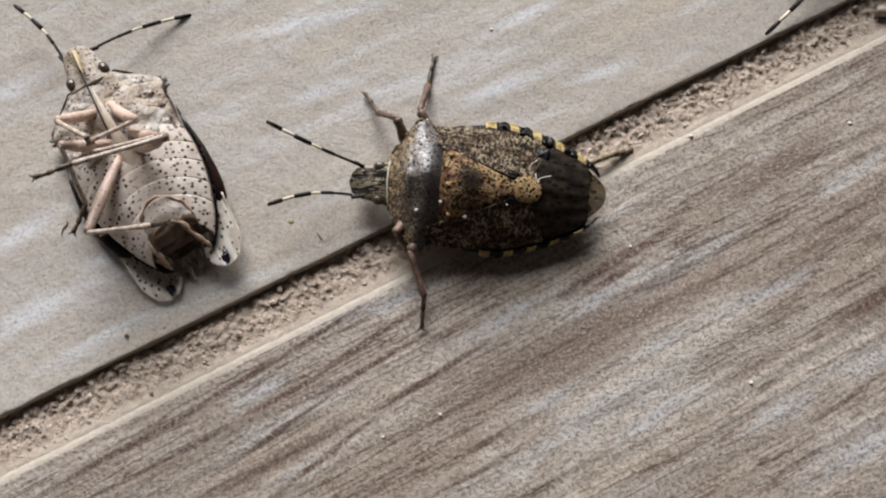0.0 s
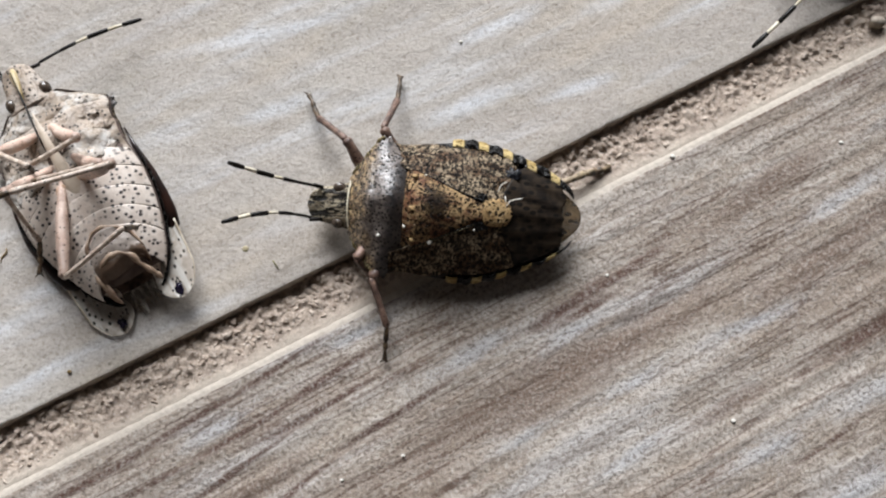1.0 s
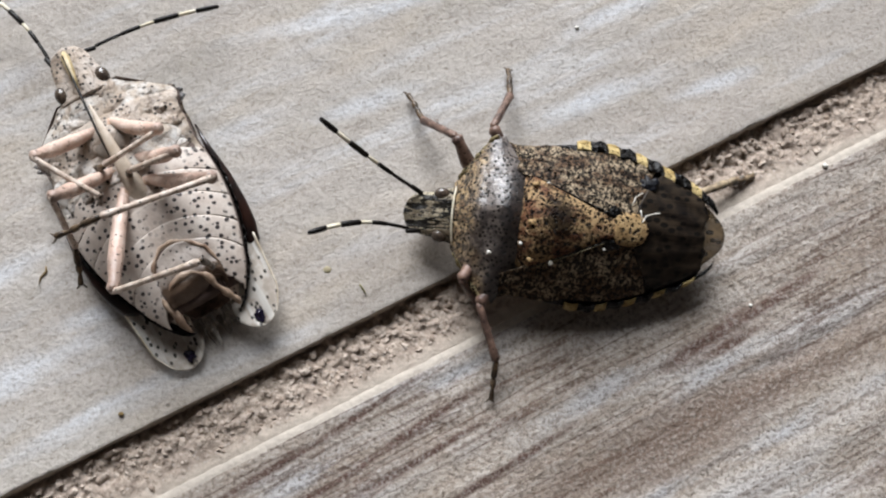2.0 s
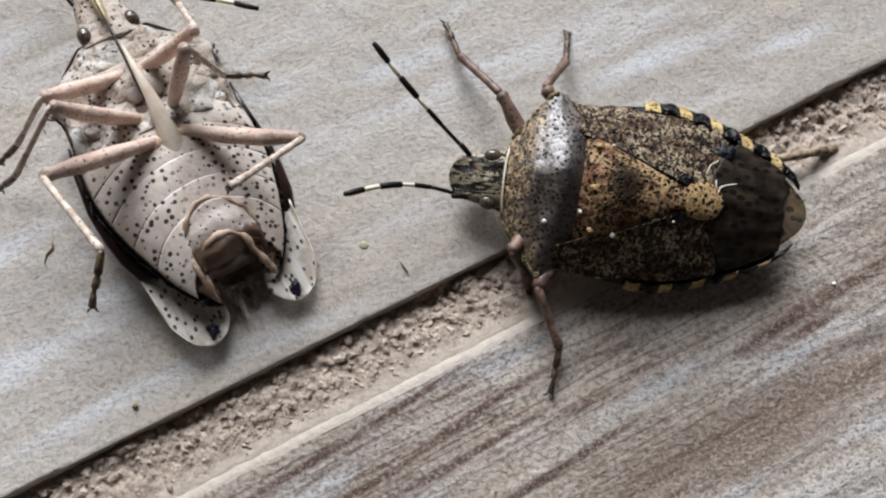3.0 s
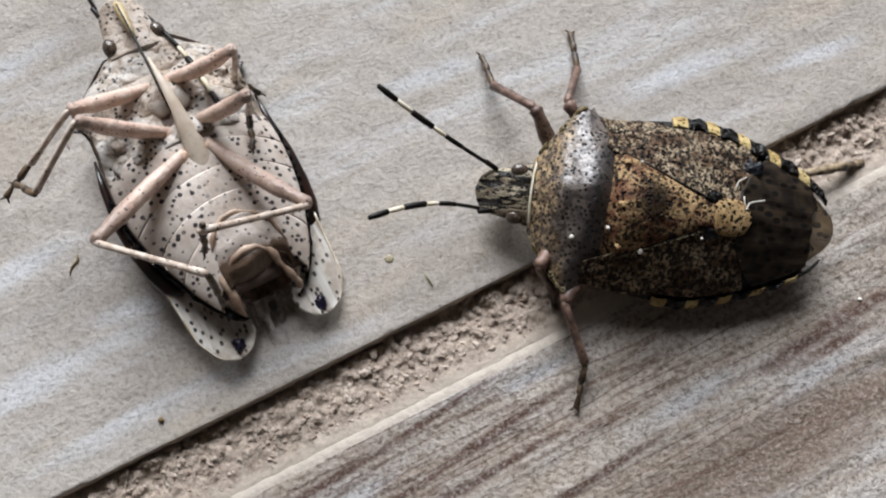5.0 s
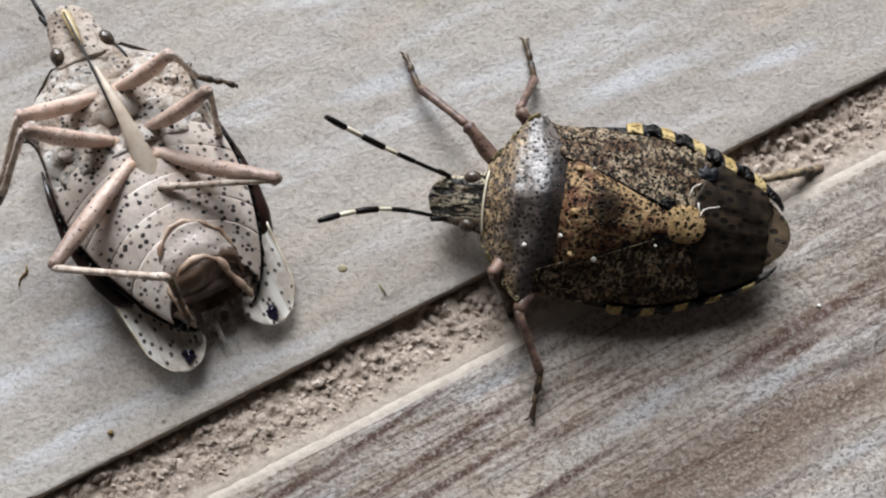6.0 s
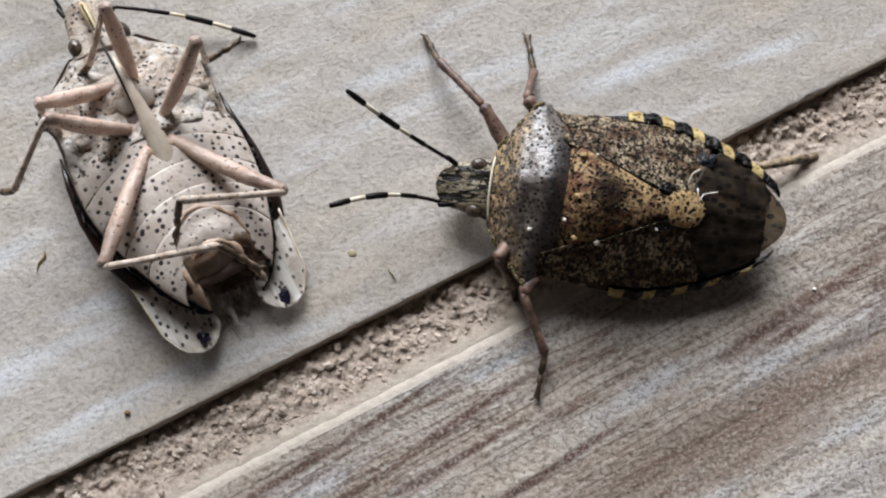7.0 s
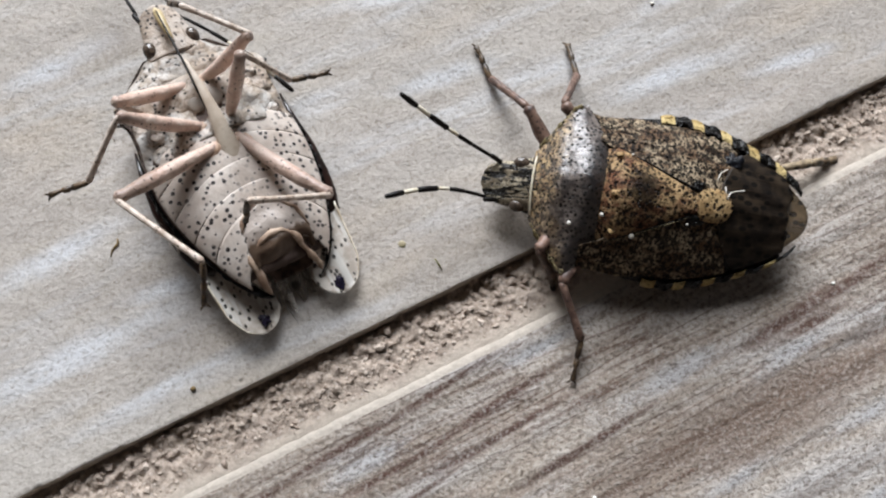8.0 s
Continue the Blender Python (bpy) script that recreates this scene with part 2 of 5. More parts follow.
def shell_material(name, light, other, dark, amount=0.35, pit=0.34, size=3.3, rough=0.42, coat=0.0, relief=0.11, stain=None, cover=0.9, stripe=0.0, fleck=(1.0, 1.0, 3.4)):
    """Chitin: two tones, many dark pits of two sizes, and a few black blotches; amount is how much of it is blotched."""
    m = Mat(name, rough=rough, spec=0.12)
    v = m.coord()
    wob = m.noise(v, 5.5, 3, 0.6)
    n, tone = m.noise(m.coord(fleck[0], fleck[1], 1), fleck[2], 5, 0.68), m.noise(m.coord(0.5, 1, 1), 1.5, 4, 0.65)
    pits = m.times(m.cells(v, size), m.times(m.times(wob, 0.5, "SUBTRACT"), 0.35), "ADD")
    dots = m.times(m.cells(m.coord(1, 1, 1, (3, 7, 1)), size * 1.75), m.times(m.times(n, 0.5, "SUBTRACT"), 0.6), "ADD")
    c = m.mix(m.ramp(tone, 0.4, 0.6), lin(light), lin(other))
    c = m.mix(m.ramp(n, 0.8 - 0.6 * amount, 0.86 - 0.6 * amount, 0.0, cover), c, lin(dark))
    if stain:
        x, y, r = stain
        sep = m.n.new("ShaderNodeVectorMath")
        sep.operation = "DISTANCE"
        mp = m.coord(1, 0.85, 0)
        m.l.new(mp, sep.inputs[0])
        sep.inputs[1].default_value = (x, y, 0)
        far = m.times(sep.outputs["Value"], m.times(m.times(n, 0.5, "SUBTRACT"), 4.0), "ADD")
        c = m.mix(m.ramp(far, r * 0.5, r, 0.9, 0.0), c, lin(dark))
    if stripe:
        c = m.mix(m.ramp(m.noise(m.coord(0.75, 3.6, 0.8), 1.0, 3, 0.55, 0.9), 0.47, 0.52, stripe, 0.0), c, lin(dark))
    c = m.mix(m.ramp(pits, pit * 0.72, pit, 0.96, 0.0), c, lin(dark))
    c = m.mix(m.ramp(dots, pit * 0.7, pit * 0.95, 0.85, 0.0), c, lin(dark))
    m.base(c)
    m.b.inputs["Coat Weight"].default_value, m.b.inputs["Coat Roughness"].default_value = coat, 0.28
    m.rough(m.ramp(n, 0.3, 0.7, rough - 0.08, rough + 0.2))
    return m.bump(m.times(m.ramp(pits, 0.08, 0.42), m.times(n, 0.7), "ADD"), relief, 1.0).m


def shield_material():
    """The shield: ochre, pitted and wrinkled in front and along the sides; a grey sheen painted across the middle;
    smooth dark grey behind.
    """
    m = Mat("shield_brown", rough=0.36, spec=0.45)
    v = m.coord()
    n, big = m.noise(v, 3.2, 5, 0.68), m.noise(v, 0.9, 3, 0.55)
    pits = m.times(m.cells(v, 5.0), m.times(m.times(n, 0.5, "SUBTRACT"), 0.4), "ADD")
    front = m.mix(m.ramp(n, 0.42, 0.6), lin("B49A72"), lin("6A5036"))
    # the paler grey of the middle paints part of the sheen; the coat adds the rest
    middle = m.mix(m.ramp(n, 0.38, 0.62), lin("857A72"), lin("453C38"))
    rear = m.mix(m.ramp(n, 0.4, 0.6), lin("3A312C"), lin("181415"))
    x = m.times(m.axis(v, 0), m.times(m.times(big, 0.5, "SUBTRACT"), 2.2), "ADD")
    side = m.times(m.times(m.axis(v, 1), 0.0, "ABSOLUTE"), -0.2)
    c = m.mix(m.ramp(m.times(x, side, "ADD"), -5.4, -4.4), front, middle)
    # dark tone reaches further forward at y < 0, painting the side turned from the light
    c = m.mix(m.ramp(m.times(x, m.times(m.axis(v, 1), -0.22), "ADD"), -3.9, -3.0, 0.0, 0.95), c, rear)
    c = m.mix(m.ramp(pits, 0.3, 0.4, 0.97, 0.0), c, lin("0C0A08"))
    c = m.mix(m.times(m.ramp(m.noise(m.coord(1.6, 1.0, 1, (4, 1, 7)), 3.4, 3, 0.6, 0.8), 0.46, 0.52, 0.85, 0.0), m.ramp(x, -5.0, -4.0, 1.0, 0.15)), c, lin("110D0A"))
    m.base(c)
    m.b.inputs["Coat Weight"].default_value, m.b.inputs["Coat Roughness"].default_value = 1.0, 0.37
    m.b.inputs["Coat IOR"].default_value = 1.6
    m.l.new(m.ramp(m.times(pits, m.times(m.times(n, 0.5, "SUBTRACT"), 0.5), "ADD"), 0.24, 0.46, 0.0, 1.0), m.b.inputs["Coat Weight"])
    m.rough(m.ramp(n, 0.3, 0.7, 0.34, 0.6))
    fine = m.noise(m.coord(0.8, 1, 1, (2, 2, 2)), 5.0, 3, 0.6)
    m.bump(m.times(m.times(m.ramp(pits, 0.1, 0.36), 0.35), m.times(m.times(n, 0.9), m.times(fine, 0.8), "ADD"), "ADD"), 0.06, 1.0)
    gloss = m.n.new("ShaderNodeBump")      # the gloss lies smoother over the pits
    gloss.inputs["Distance"].default_value, gloss.inputs["Strength"].default_value = 0.06 * MM, 0.7
    m.l.new(m.times(m.times(m.ramp(pits, 0.1, 0.4), 0.6), m.times(fine, m.times(n, 0.5), "ADD"), "ADD"), gloss.inputs["Height"])
    m.l.new(gloss.outputs["Normal"], m.b.inputs["Coat Normal"])
    return m.m


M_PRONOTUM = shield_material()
M_SCUTELLUM = shell_material("scutellum_brown", "AA8E68", "6C4A36", "090604", 0.49, 0.36, 4.6, stain=(-0.8, 0.25, 0.85))
M_CORIUM = shell_material("wing_cover_brown", "AC9A80", "5E4834", "080605", 0.55, 0.38, 5.2, fleck=(1.25, 0.7, 4.4))
M_HEAD = shell_material("head_grey_brown", "B4A890", "766A58", "0B0908", 0.34, 0.3, 5.4, 0.36, 0.3, stripe=0.97)
M_TIP = shell_material("scutellum_tip_ochre", "B4986E", "9C7F58", "1A120A", 0.0, 0.38, 3.9, 0.42)
M_YELLOW = shell_material("band_yellow", "C6B07C", "A68D5B", "5A4520", 0.0, 0.16, 5.0, 0.42)
M_BLACK = shell_material("band_black", "110E0B", "080706", "040303", 0.3, 0.36, 3.5, 0.3, 0.3)
M_SHINE = shell_material("patch_blue_black", "23252C", "14151A", "050506", 0.3, 0.36, 4.0, 0.22, 0.6)
M_MARGIN = shell_material("margin_olive", "958868", "64573A", "15100A", 0.35, 0.36, 4.6, 0.45, 0.0, 0.08)


def membrane_material(name, tint, dark, clear, spots=2.6, veins=0.0, rough=0.38, dot="1A1512", fat=0.2, vein="6B6158"):
    m = Mat(name, rough=rough, spec=0.45 if rough < 0.5 else 0.2)
    v = m.coord()
    n, lines = m.noise(v, 1.6, 4), m.noise(m.coord(0.22, 2.4, 0.5), 1.0, 3)
    c = m.mix(m.ramp(n, 0.35, 0.65), lin(tint), lin(dark))
    c = m.mix(m.ramp(lines, 0.5, 0.62, 0.0, veins), c, lin(vein))
    c = m.mix(m.ramp(m.times(m.cells(m.coord(0.65, 1, 1), spots, 1.0, True), m.times(m.times(n, 0.5, "SUBTRACT"), 0.35), "ADD"), fat - 0.07, fat, 0.9, 0.0), c, lin(dot))
    m.base(c)
    m.b.inputs["Alpha"].default_value = clear
    return m.bump(lines, 0.08, 0.8).m


M_FILM = membrane_material("membrane_dark", "31281E", "19130E", 1.0, 2.1, 0.35, 0.55, "050302", 0.27, "4A3D2E")
M_MEMBRANE_END = membrane_material("membrane_end", "7A6549", "584730", 0.76, 2.1, 0.3, 0.4, "0C0806", 0.27)
M_MEMBRANE_PALE = membrane_material("membrane_pale", "E2DACF", "BCB0A2", 0.55, 2.5, 0.9, vein="F0ECE4")
M_SHRED = membrane_material("membrane_torn", "D2CCC2", "A0978C", 0.4, 1.2, 0.8)


def belly_material(name, a, b, dots=2.35):
    m = Mat(name, rough=0.42, spec=0.5)
    v = m.coord()
    n = m.noise(v, 1.2, 4)
    c = m.mix(m.ramp(n, 0.3, 0.7), lin(a), lin(b))
    c = m.mix(m.ramp(m.noise(v, 4.5, 3), 0.55, 0.8, 0.0, 0.35), c, lin("8D7A69"))
    if dots:
        where = m.times(m.ramp(m.noise(v, 0.75, 2), 0.4, 0.5), m.ramp(m.times(m.axis(v, 1), 0.0, "ABSOLUTE"), 0.3, 0.9, 0.25, 1.0))
        odd = m.times(m.times(m.noise(v, 1.9, 2), 0.5, "SUBTRACT"), 0.3)
        c = m.mix(m.times(m.ramp(m.times(m.cells(m.coord(), dots, 0.85, True), odd, "ADD"), 0.18, 0.24, 0.97, 0.0), where), c, lin("231D1F"))
        c = m.mix(m.ramp(m.cells(m.coord(1, 1, 1, (5, 3, 0)), dots * 0.75, 1.0, True), 0.06, 0.1, 0.85, 0.0), c, lin("2E2728"))
    return m.base(c).bump(m.noise(v, 5.0, 3), 0.035, 0.7).m


M_BELLY = belly_material("belly_pale_dotted", "DBD0C5", "C3B4A7")


def thorax_material():
    m = Mat("thorax_pale", rough=0.58, spec=0.3)
    v = m.coord()
    n, crease = m.noise(v, 1.4, 4), m.noise(v, 0.9, 3, 0.5, 0.6)
    c = m.mix(m.ramp(n, 0.35, 0.65), lin("C4C0BA"), lin("AC9F90"))
    own = m.n.new("ShaderNodeObjectInfo").outputs["Random"]
    c = m.mix(m.ramp(own, 0.4, 0.9, 0.0, 0.6), c, lin("BBAA9A"))
    c = m.mix(m.ramp(m.noise(m.coord(0.7, 0.7, 0.7, (3, 4, 5)), 1.0, 3), 0.48, 0.62, 0.0, 0.6), c, lin("8A7967"))
    c = m.mix(m.ramp(m.times(m.times(crease, 0.5, "SUBTRACT"), 0.0, "ABSOLUTE"), 0.006, 0.03, 0.5, 0.0), c, lin("6E5D50"))
    where = m.ramp(m.noise(m.coord(1, 1, 1, (7, 1, 2)), 0.9, 2), 0.44, 0.54)
    c = m.mix(m.times(m.ramp(m.cells(v, 3.2, 1.0, True), 0.16, 0.26, 0.95, 0.0), where), c, lin("1F1A1A"))
    c = m.mix(m.ramp(m.noise(v, 3.4, 2), 0.68, 0.74, 0.0, 0.8), c, lin("3A3230"))
    return m.base(c).bump(m.times(m.times(crease, 0.6), m.times(m.noise(v, 3.0, 3), 0.4), "ADD"), 0.4, 0.9).m


M_THORAX = thorax_material()

M_SPINE = belly_material("spine_straw", "CDBFAD", "B5A38F", 0)
M_BEAK = belly_material("beak_straw_yellow", "C8B68C", "A08A5E", 0)


def leg_material(name, a, b, d, size=4.5, share=0.3):
    m = Mat(name, rough=0.45, spec=0.45)
    v = m.coord()
    c = m.mix(m.ramp(m.noise(v, 2.0, 4), 0.35, 0.65), lin(a), lin(b))
    c = m.mix(m.ramp(m.times(m.cells(v, size), m.times(m.times(m.noise(v, 4.0, 3), 0.5, "SUBTRACT"), 0.3), "ADD"), share * 0.5, share, 0.85, 0.0), c, lin(d))
    return m.base(c).bump(m.noise(v, 6, 3), 0.03).m


def thigh_material(name, a, b, d):
    """Pinkish near the body, speckled dark towards the knee."""
    m = Mat(name, rough=0.4, spec=0.5)
    v = m.coord()
    c = m.mix(m.ramp(m.noise(v, 1.6, 4), 0.2, 0.8), lin(a), lin(b))
    x = m.axis(v, 0)
    dots = m.ramp(m.times(m.cells(v, 4.6), m.times(m.times(m.noise(v, 5.0, 3), 0.5, "SUBTRACT"), 0.4), "ADD"), 0.16, 0.26, 0.9, 0.0)
    c = m.mix(m.times(dots, m.ramp(x, 0.8, 2.8, 0.15, 1.0)), c, lin(d))
    c = m.mix(m.ramp(m.times(x, m.times(m.noise(v, 2.0, 3), 1.6), "ADD"), 3.9, 5.2, 0.0, 0.6), c, lin("6A564A"))
    return m.base(c).bump(m.noise(v, 3.5, 4), 0.09).m


M_LEG = leg_material("leg_brown", "806658", "4E3B33", "18110E")
M_LEG_MOTTLED = leg_material("leg_mottled", "A8967A", "6A5844", "120E0B", 2.2, 0.62)
M_FOOT = leg_material("foot_dark", "6A563F", "2E241B", "14100C")
M_LEG_PALE = thigh_material("thigh_pinkish", "DDC8B9", "C6A694", "453730")
M_COXA = thigh_material("hip_orange_tan", "D8BDA6", "BF9C82", "4A3527")
M_TIBIA_PALE = leg_material("shin_pinkish_speckled", "D4C6B8", "AF9B8A", "3A2E26")


def plain(name, hexa, rough=0.5, spec=0.5, other=None, scale=3.0):
    m = Mat(name, rough=rough, spec=spec)
    n = m.noise(m.coord(), scale, 4)
    return m.base(m.mix(m.ramp(n, 0.35, 0.65), lin(hexa), lin(other or hexa))).bump(n, 0.02).m


# M_DARK: brown skin, darkened further for the shade inside the tail's hollow
M_DARK = plain("hollow_brown_shaded", "5C483B", 0.75, 0.3, "2C211A", 2.0)
M_SUTURE = plain("suture_grey_brown", "6F5F57", 0.6, 0.3, "544640", 2.0)
M_EYE = plain("eye_brown", "3A322C", 0.2, 0.6, "55483C", 8)
M_ANT_BLACK = plain("antenna_black", "0E0B09", 0.45, 0.25, "17120E")
M_ANT_PALE = plain("antenna_cream", "E2DAC6", 0.5, 0.4, "D2C6A8")
M_DUST = plain("dust_white", "E6E2DA", 0.8, 0.3, "C9C2B4")
M_FIBRE = plain("fibre_brown", "8A7550", 0.8, 0.2, "6A5739")
M_GREEN = plain("fibre_green", "7F7A45", 0.8, 0.2, "5D5A33")
M_SMUDGE = plain("smudge_olive", "A99F84", 0.9, 0.2, "8F8568")
M_POST = plain("post_blue_grey", "46586A", 0.5, 0.5, "3A4A5A", 0.4)
M_PEBBLE = plain("pebble_grey", "B5AA9C", 0.9, 0.2, "968A7C", 2.0)
# M_WALL: dark, so the added wall and ceiling throw little light back
M_WALL = plain("sky_blocker_dark", "2B241F", 0.9, 0.2, "1D1815", 0.03)
M_CONCRETE = plain("concrete", "9B958C", 0.95, 0.2, "857E74", 0.02)


# ---- builders ----
def finish(name, bm, mat, smooth=True):
    bmesh.ops.scale(bm, vec=(MM, MM, MM), verts=bm.verts)
    bmesh.ops.recalc_face_normals(bm, faces=bm.faces)
    me = bpy.data.meshes.new(name)
    bm.to_mesh(me)
    bm.free()
    for k in mat if isinstance(mat, (list, tuple)) else (mat,):
        me.materials.append(k)
    me.polygons.foreach_set("use_smooth", [smooth] * len(me.polygons))
    return me


def part(name, bm, mat, parent=None, label="", smooth=True):
    """Link a bmesh, whose lengths are mm, as one mesh object under a thing or a part."""
    ob = new(name, finish(name, bm, mat, smooth))
    ob.parent = parent
    return tagged(ob, label)


def tube(points, radii, n=10, bm=None, flat=1.0):
    """A closed, tapered tube through points."""
    bm = bm or bmesh.new()
    pts = [Vector(p) for p in points]
    rings, side = [], None
    for i, p in enumerate(pts):
        d = (pts[min(i + 1, len(pts) - 1)] - pts[max(i - 1, 0)]).normalized()
        if side is None:
            side = d.cross(Vector((0, 0, 1)) if abs(d.z) < 0.9 else Vector((0, 1, 0))).normalized()
        side = (side - d * side.dot(d)).normalized()
        up = d.cross(side)
        rings.append([bm.verts.new(p + radii[i] * (math.cos(a) * side + flat * math.sin(a) * up))
                      for a in (2 * math.pi * k / n for k in range(n))])
    for a, b in zip(rings, rings[1:]):
        for k in range(n):
            bm.faces.new((a[k], a[(k + 1) % n], b[(k + 1) % n], b[k]))
    bm.faces.new(rings[0][::-1])
    bm.faces.new(rings[-1])
    return bm


def blob(centre, size, sub=3, bm=None, rough=0.0, seed=0.0):
    bm = bm or bmesh.new()
    made = bmesh.ops.create_icosphere(bm, subdivisions=sub, radius=1.0)["verts"]
    for v in made:
        k = 1 + rough * noise.noise(v.co * 1.7 + Vector((seed, seed * 0.7, 3)))
        v.co = Vector(centre) + Vector([a * b * k for a, b in zip(v.co, size)])
    return bm


def sheet(fn, nu, nv, thick=0.1):
    """A closed patch: fn(a, b) for a, b in 0..1 is its upper face, thick its depth."""
    bm = bmesh.new()
    top = [[bm.verts.new(fn(i / nu, j / nv)) for j in range(nv + 1)] for i in range(nu + 1)]
    low = [[bm.verts.new(top[i][j].co - Vector((0, 0, thick))) for j in range(nv + 1)] for i in range(nu + 1)]
    for i in range(nu):
        for j in range(nv):
            bm.faces.new((top[i][j], top[i + 1][j], top[i + 1][j + 1], top[i][j + 1]))
            bm.faces.new((low[i][j], low[i][j + 1], low[i + 1][j + 1], low[i + 1][j]))
    for i in range(nu):
        bm.faces.new((top[i][0], low[i][0], low[i + 1][0], top[i + 1][0]))
        bm.faces.new((top[i][nv], top[i + 1][nv], low[i + 1][nv], low[i][nv]))
    for j in range(nv):
        bm.faces.new((top[0][j], top[0][j + 1], low[0][j + 1], low[0][j]))
        bm.faces.new((top[nu][j], low[nu][j], low[nu][j + 1], top[nu][j + 1]))
    bmesh.ops.remove_doubles(bm, verts=bm.verts, dist=1e-4)
    return bm


def lattice(x, y, seed):
    """Smooth value noise on numpy arrays."""
    xi, yi = np.floor(x).astype(np.int64), np.floor(y).astype(np.int64)
    fx, fy = x - xi, y - yi
    fx, fy = fx * fx * (3 - 2 * fx), fy * fy * (3 - 2 * fy)

    def rnd(a, b):
        h = (a * 374761393 + b * 668265263 + seed * 974634777) & 0xFFFFFFFF
        h = ((h ^ (h >> 13)) * 1274126177) & 0xFFFFFFFF
        return ((h ^ (h >> 16)) & 0xFFFF) / 65535.0

    a, b = rnd(xi, yi) * (1 - fx) + rnd(xi + 1, yi) * fx, rnd(xi, yi + 1) * (1 - fx) + rnd(xi + 1, yi + 1) * fx
    return a * (1 - fy) + b * fy - 0.5


def grid_mesh(name, co, mats, face_mat=None):
    """A mesh from an array of points (rows, columns, 3) in mm."""
    r, c = co.shape[:2]
    idx = np.arange(r * c).reshape(r, c)
    quads = np.stack([idx[:-1, :-1], idx[1:, :-1], idx[1:, 1:], idx[:-1, 1:]], -1).reshape(-1, 4)
    me = bpy.data.meshes.new(name)
    me.vertices.add(r * c)
    me.vertices.foreach_set("co", (co * MM).ravel())
    me.loops.add(quads.size)
    me.loops.foreach_set("vertex_index", quads.ravel())
    me.polygons.add(len(quads))
    me.polygons.foreach_set("loop_start", np.arange(0, quads.size, 4))
    me.polygons.foreach_set("use_smooth", np.ones(len(quads), bool))
    for k in mats:
        me.materials.append(k)
    if face_mat is not None:
        me.polygons.foreach_set("material_index", np.repeat(face_mat[None], r - 1, 0).ravel().astype(np.int32))
    me.update()
    me.validate()
    return me


# ---- the floor: two wood-look tiles and the sandy joint between them ----
JOINT = pose(6.24 * MM, -0.12 * MM, 0, 0, 0, 26.85)   # x along the joint, y towards the pale tile
GAP = 3.55
U = np.concatenate([np.linspace(-300, -36, 34), np.arange(-34, 46, 0.16), np.linspace(48, 300, 33)])


def tile_rows(width, bevel):
    """Distances from the tile's edge and heights along a cut across it."""
    fine = np.arange(bevel + 0.02, 31, 0.16)
    far = np.linspace(33, width - 1.5, 30)
    return fine, far


def build_tile(name, side, bevel, drop, mats, streaky, seed):
    """side: +1 lies on y > 0, -1 on the joint's other side. bevel, drop: the worn edge's width and depth."""
    fine, far = tile_rows(150, bevel)
    lean = 0.12 if side > 0 else 0.0      # the pale tile's flank slants out under its edge
    edge_d = np.array([-lean, -lean, bevel * 0.25 - lean * 0.55, bevel * 0.5 - lean * 0.22, bevel * 0.78 - lean * 0.04, bevel])
    edge_z = np.array([-8.0, -drop * 1.0, -drop * 0.62, -drop * 0.3, -drop * 0.1, -0.01])
    d = np.concatenate([edge_d, fine, far, [149.2, 150, 150]])
    z = np.concatenate([edge_z, fine * 0, far * 0, [-0.3, -1.2, -8]])
    uu, dd = np.meshgrid(U, d, indexing="ij")
    zz = np.repeat(z[None], len(U), 0)
    top = (np.arange(len(d)) >= 5) & (np.arange(len(d)) < len(d) - 3)
    grains = 0.05 * lattice(uu * 1.6 + 0.3 * dd, dd * 1.6 - 0.3 * uu, seed)
    broad = 0.1 * lattice(uu * 0.12, dd * 0.35, seed + 2)
    rel = grains + broad
    if streaky:
        wob = dd + 0.5 * lattice(uu * 0.08, dd * 0.2, seed + 5)
        rel = rel + 0.11 * lattice(uu * 0.07, wob * 1.5, seed + 3) + 0.05 * lattice(uu * 0.15, wob * 3.2, seed + 4)
    fade = np.clip((dd - bevel * 0.6) / 0.8, 0, 1)
    zz = zz + rel * top * fade
    wave = 0.1 * lattice(U * 0.25, U * 0, seed + 7) + 0.07 * lattice(U * 1.7, U * 0, seed + 8) + 0.05 * lattice(U * 4.5, U * 0, seed + 9)
    amount = np.zeros(len(d))
    amount[1:6] = (0.5, 0.7, 0.9, 1.0, 1.0)
    dd = dd + wave[:, None] * amount[None] * (0.16 if streaky else 0.35)
    vv = side * dd + (0 if side > 0 else -(GAP - bevel))
    co = np.stack([uu, vv, zz], -1)
    fm = np.zeros(len(d) - 1)
    fm[:5] = 1
    fm[-2:] = 1
    if side < 0:
        co = co[::-1]
    return grid_mesh(name, co, mats, fm)


def bed(u, v):
    """Height of the packed sand in the joint: deep beside the pale tile, rising to the brown one."""
    slope = -0.14 - 0.55 * np.clip(1 - (-v - 0.05) / 2.9, 0, 1) ** 1.1
    calm = np.clip((v + GAP - 0.75) / 1.3, 0.1, 1) + 0.4 * np.clip((v + 1.3) / 0.9, 0, 1)
    return slope + calm * (0.16 * lattice(u * 0.6, v * 0.9, 41) + 0.2 * lattice(u * 1.6, v * 1.6, 42) + 0.28 * lattice(u * 3.4, v * 3.4, 43) + 0.2 * lattice(u * 6, v * 6, 44))


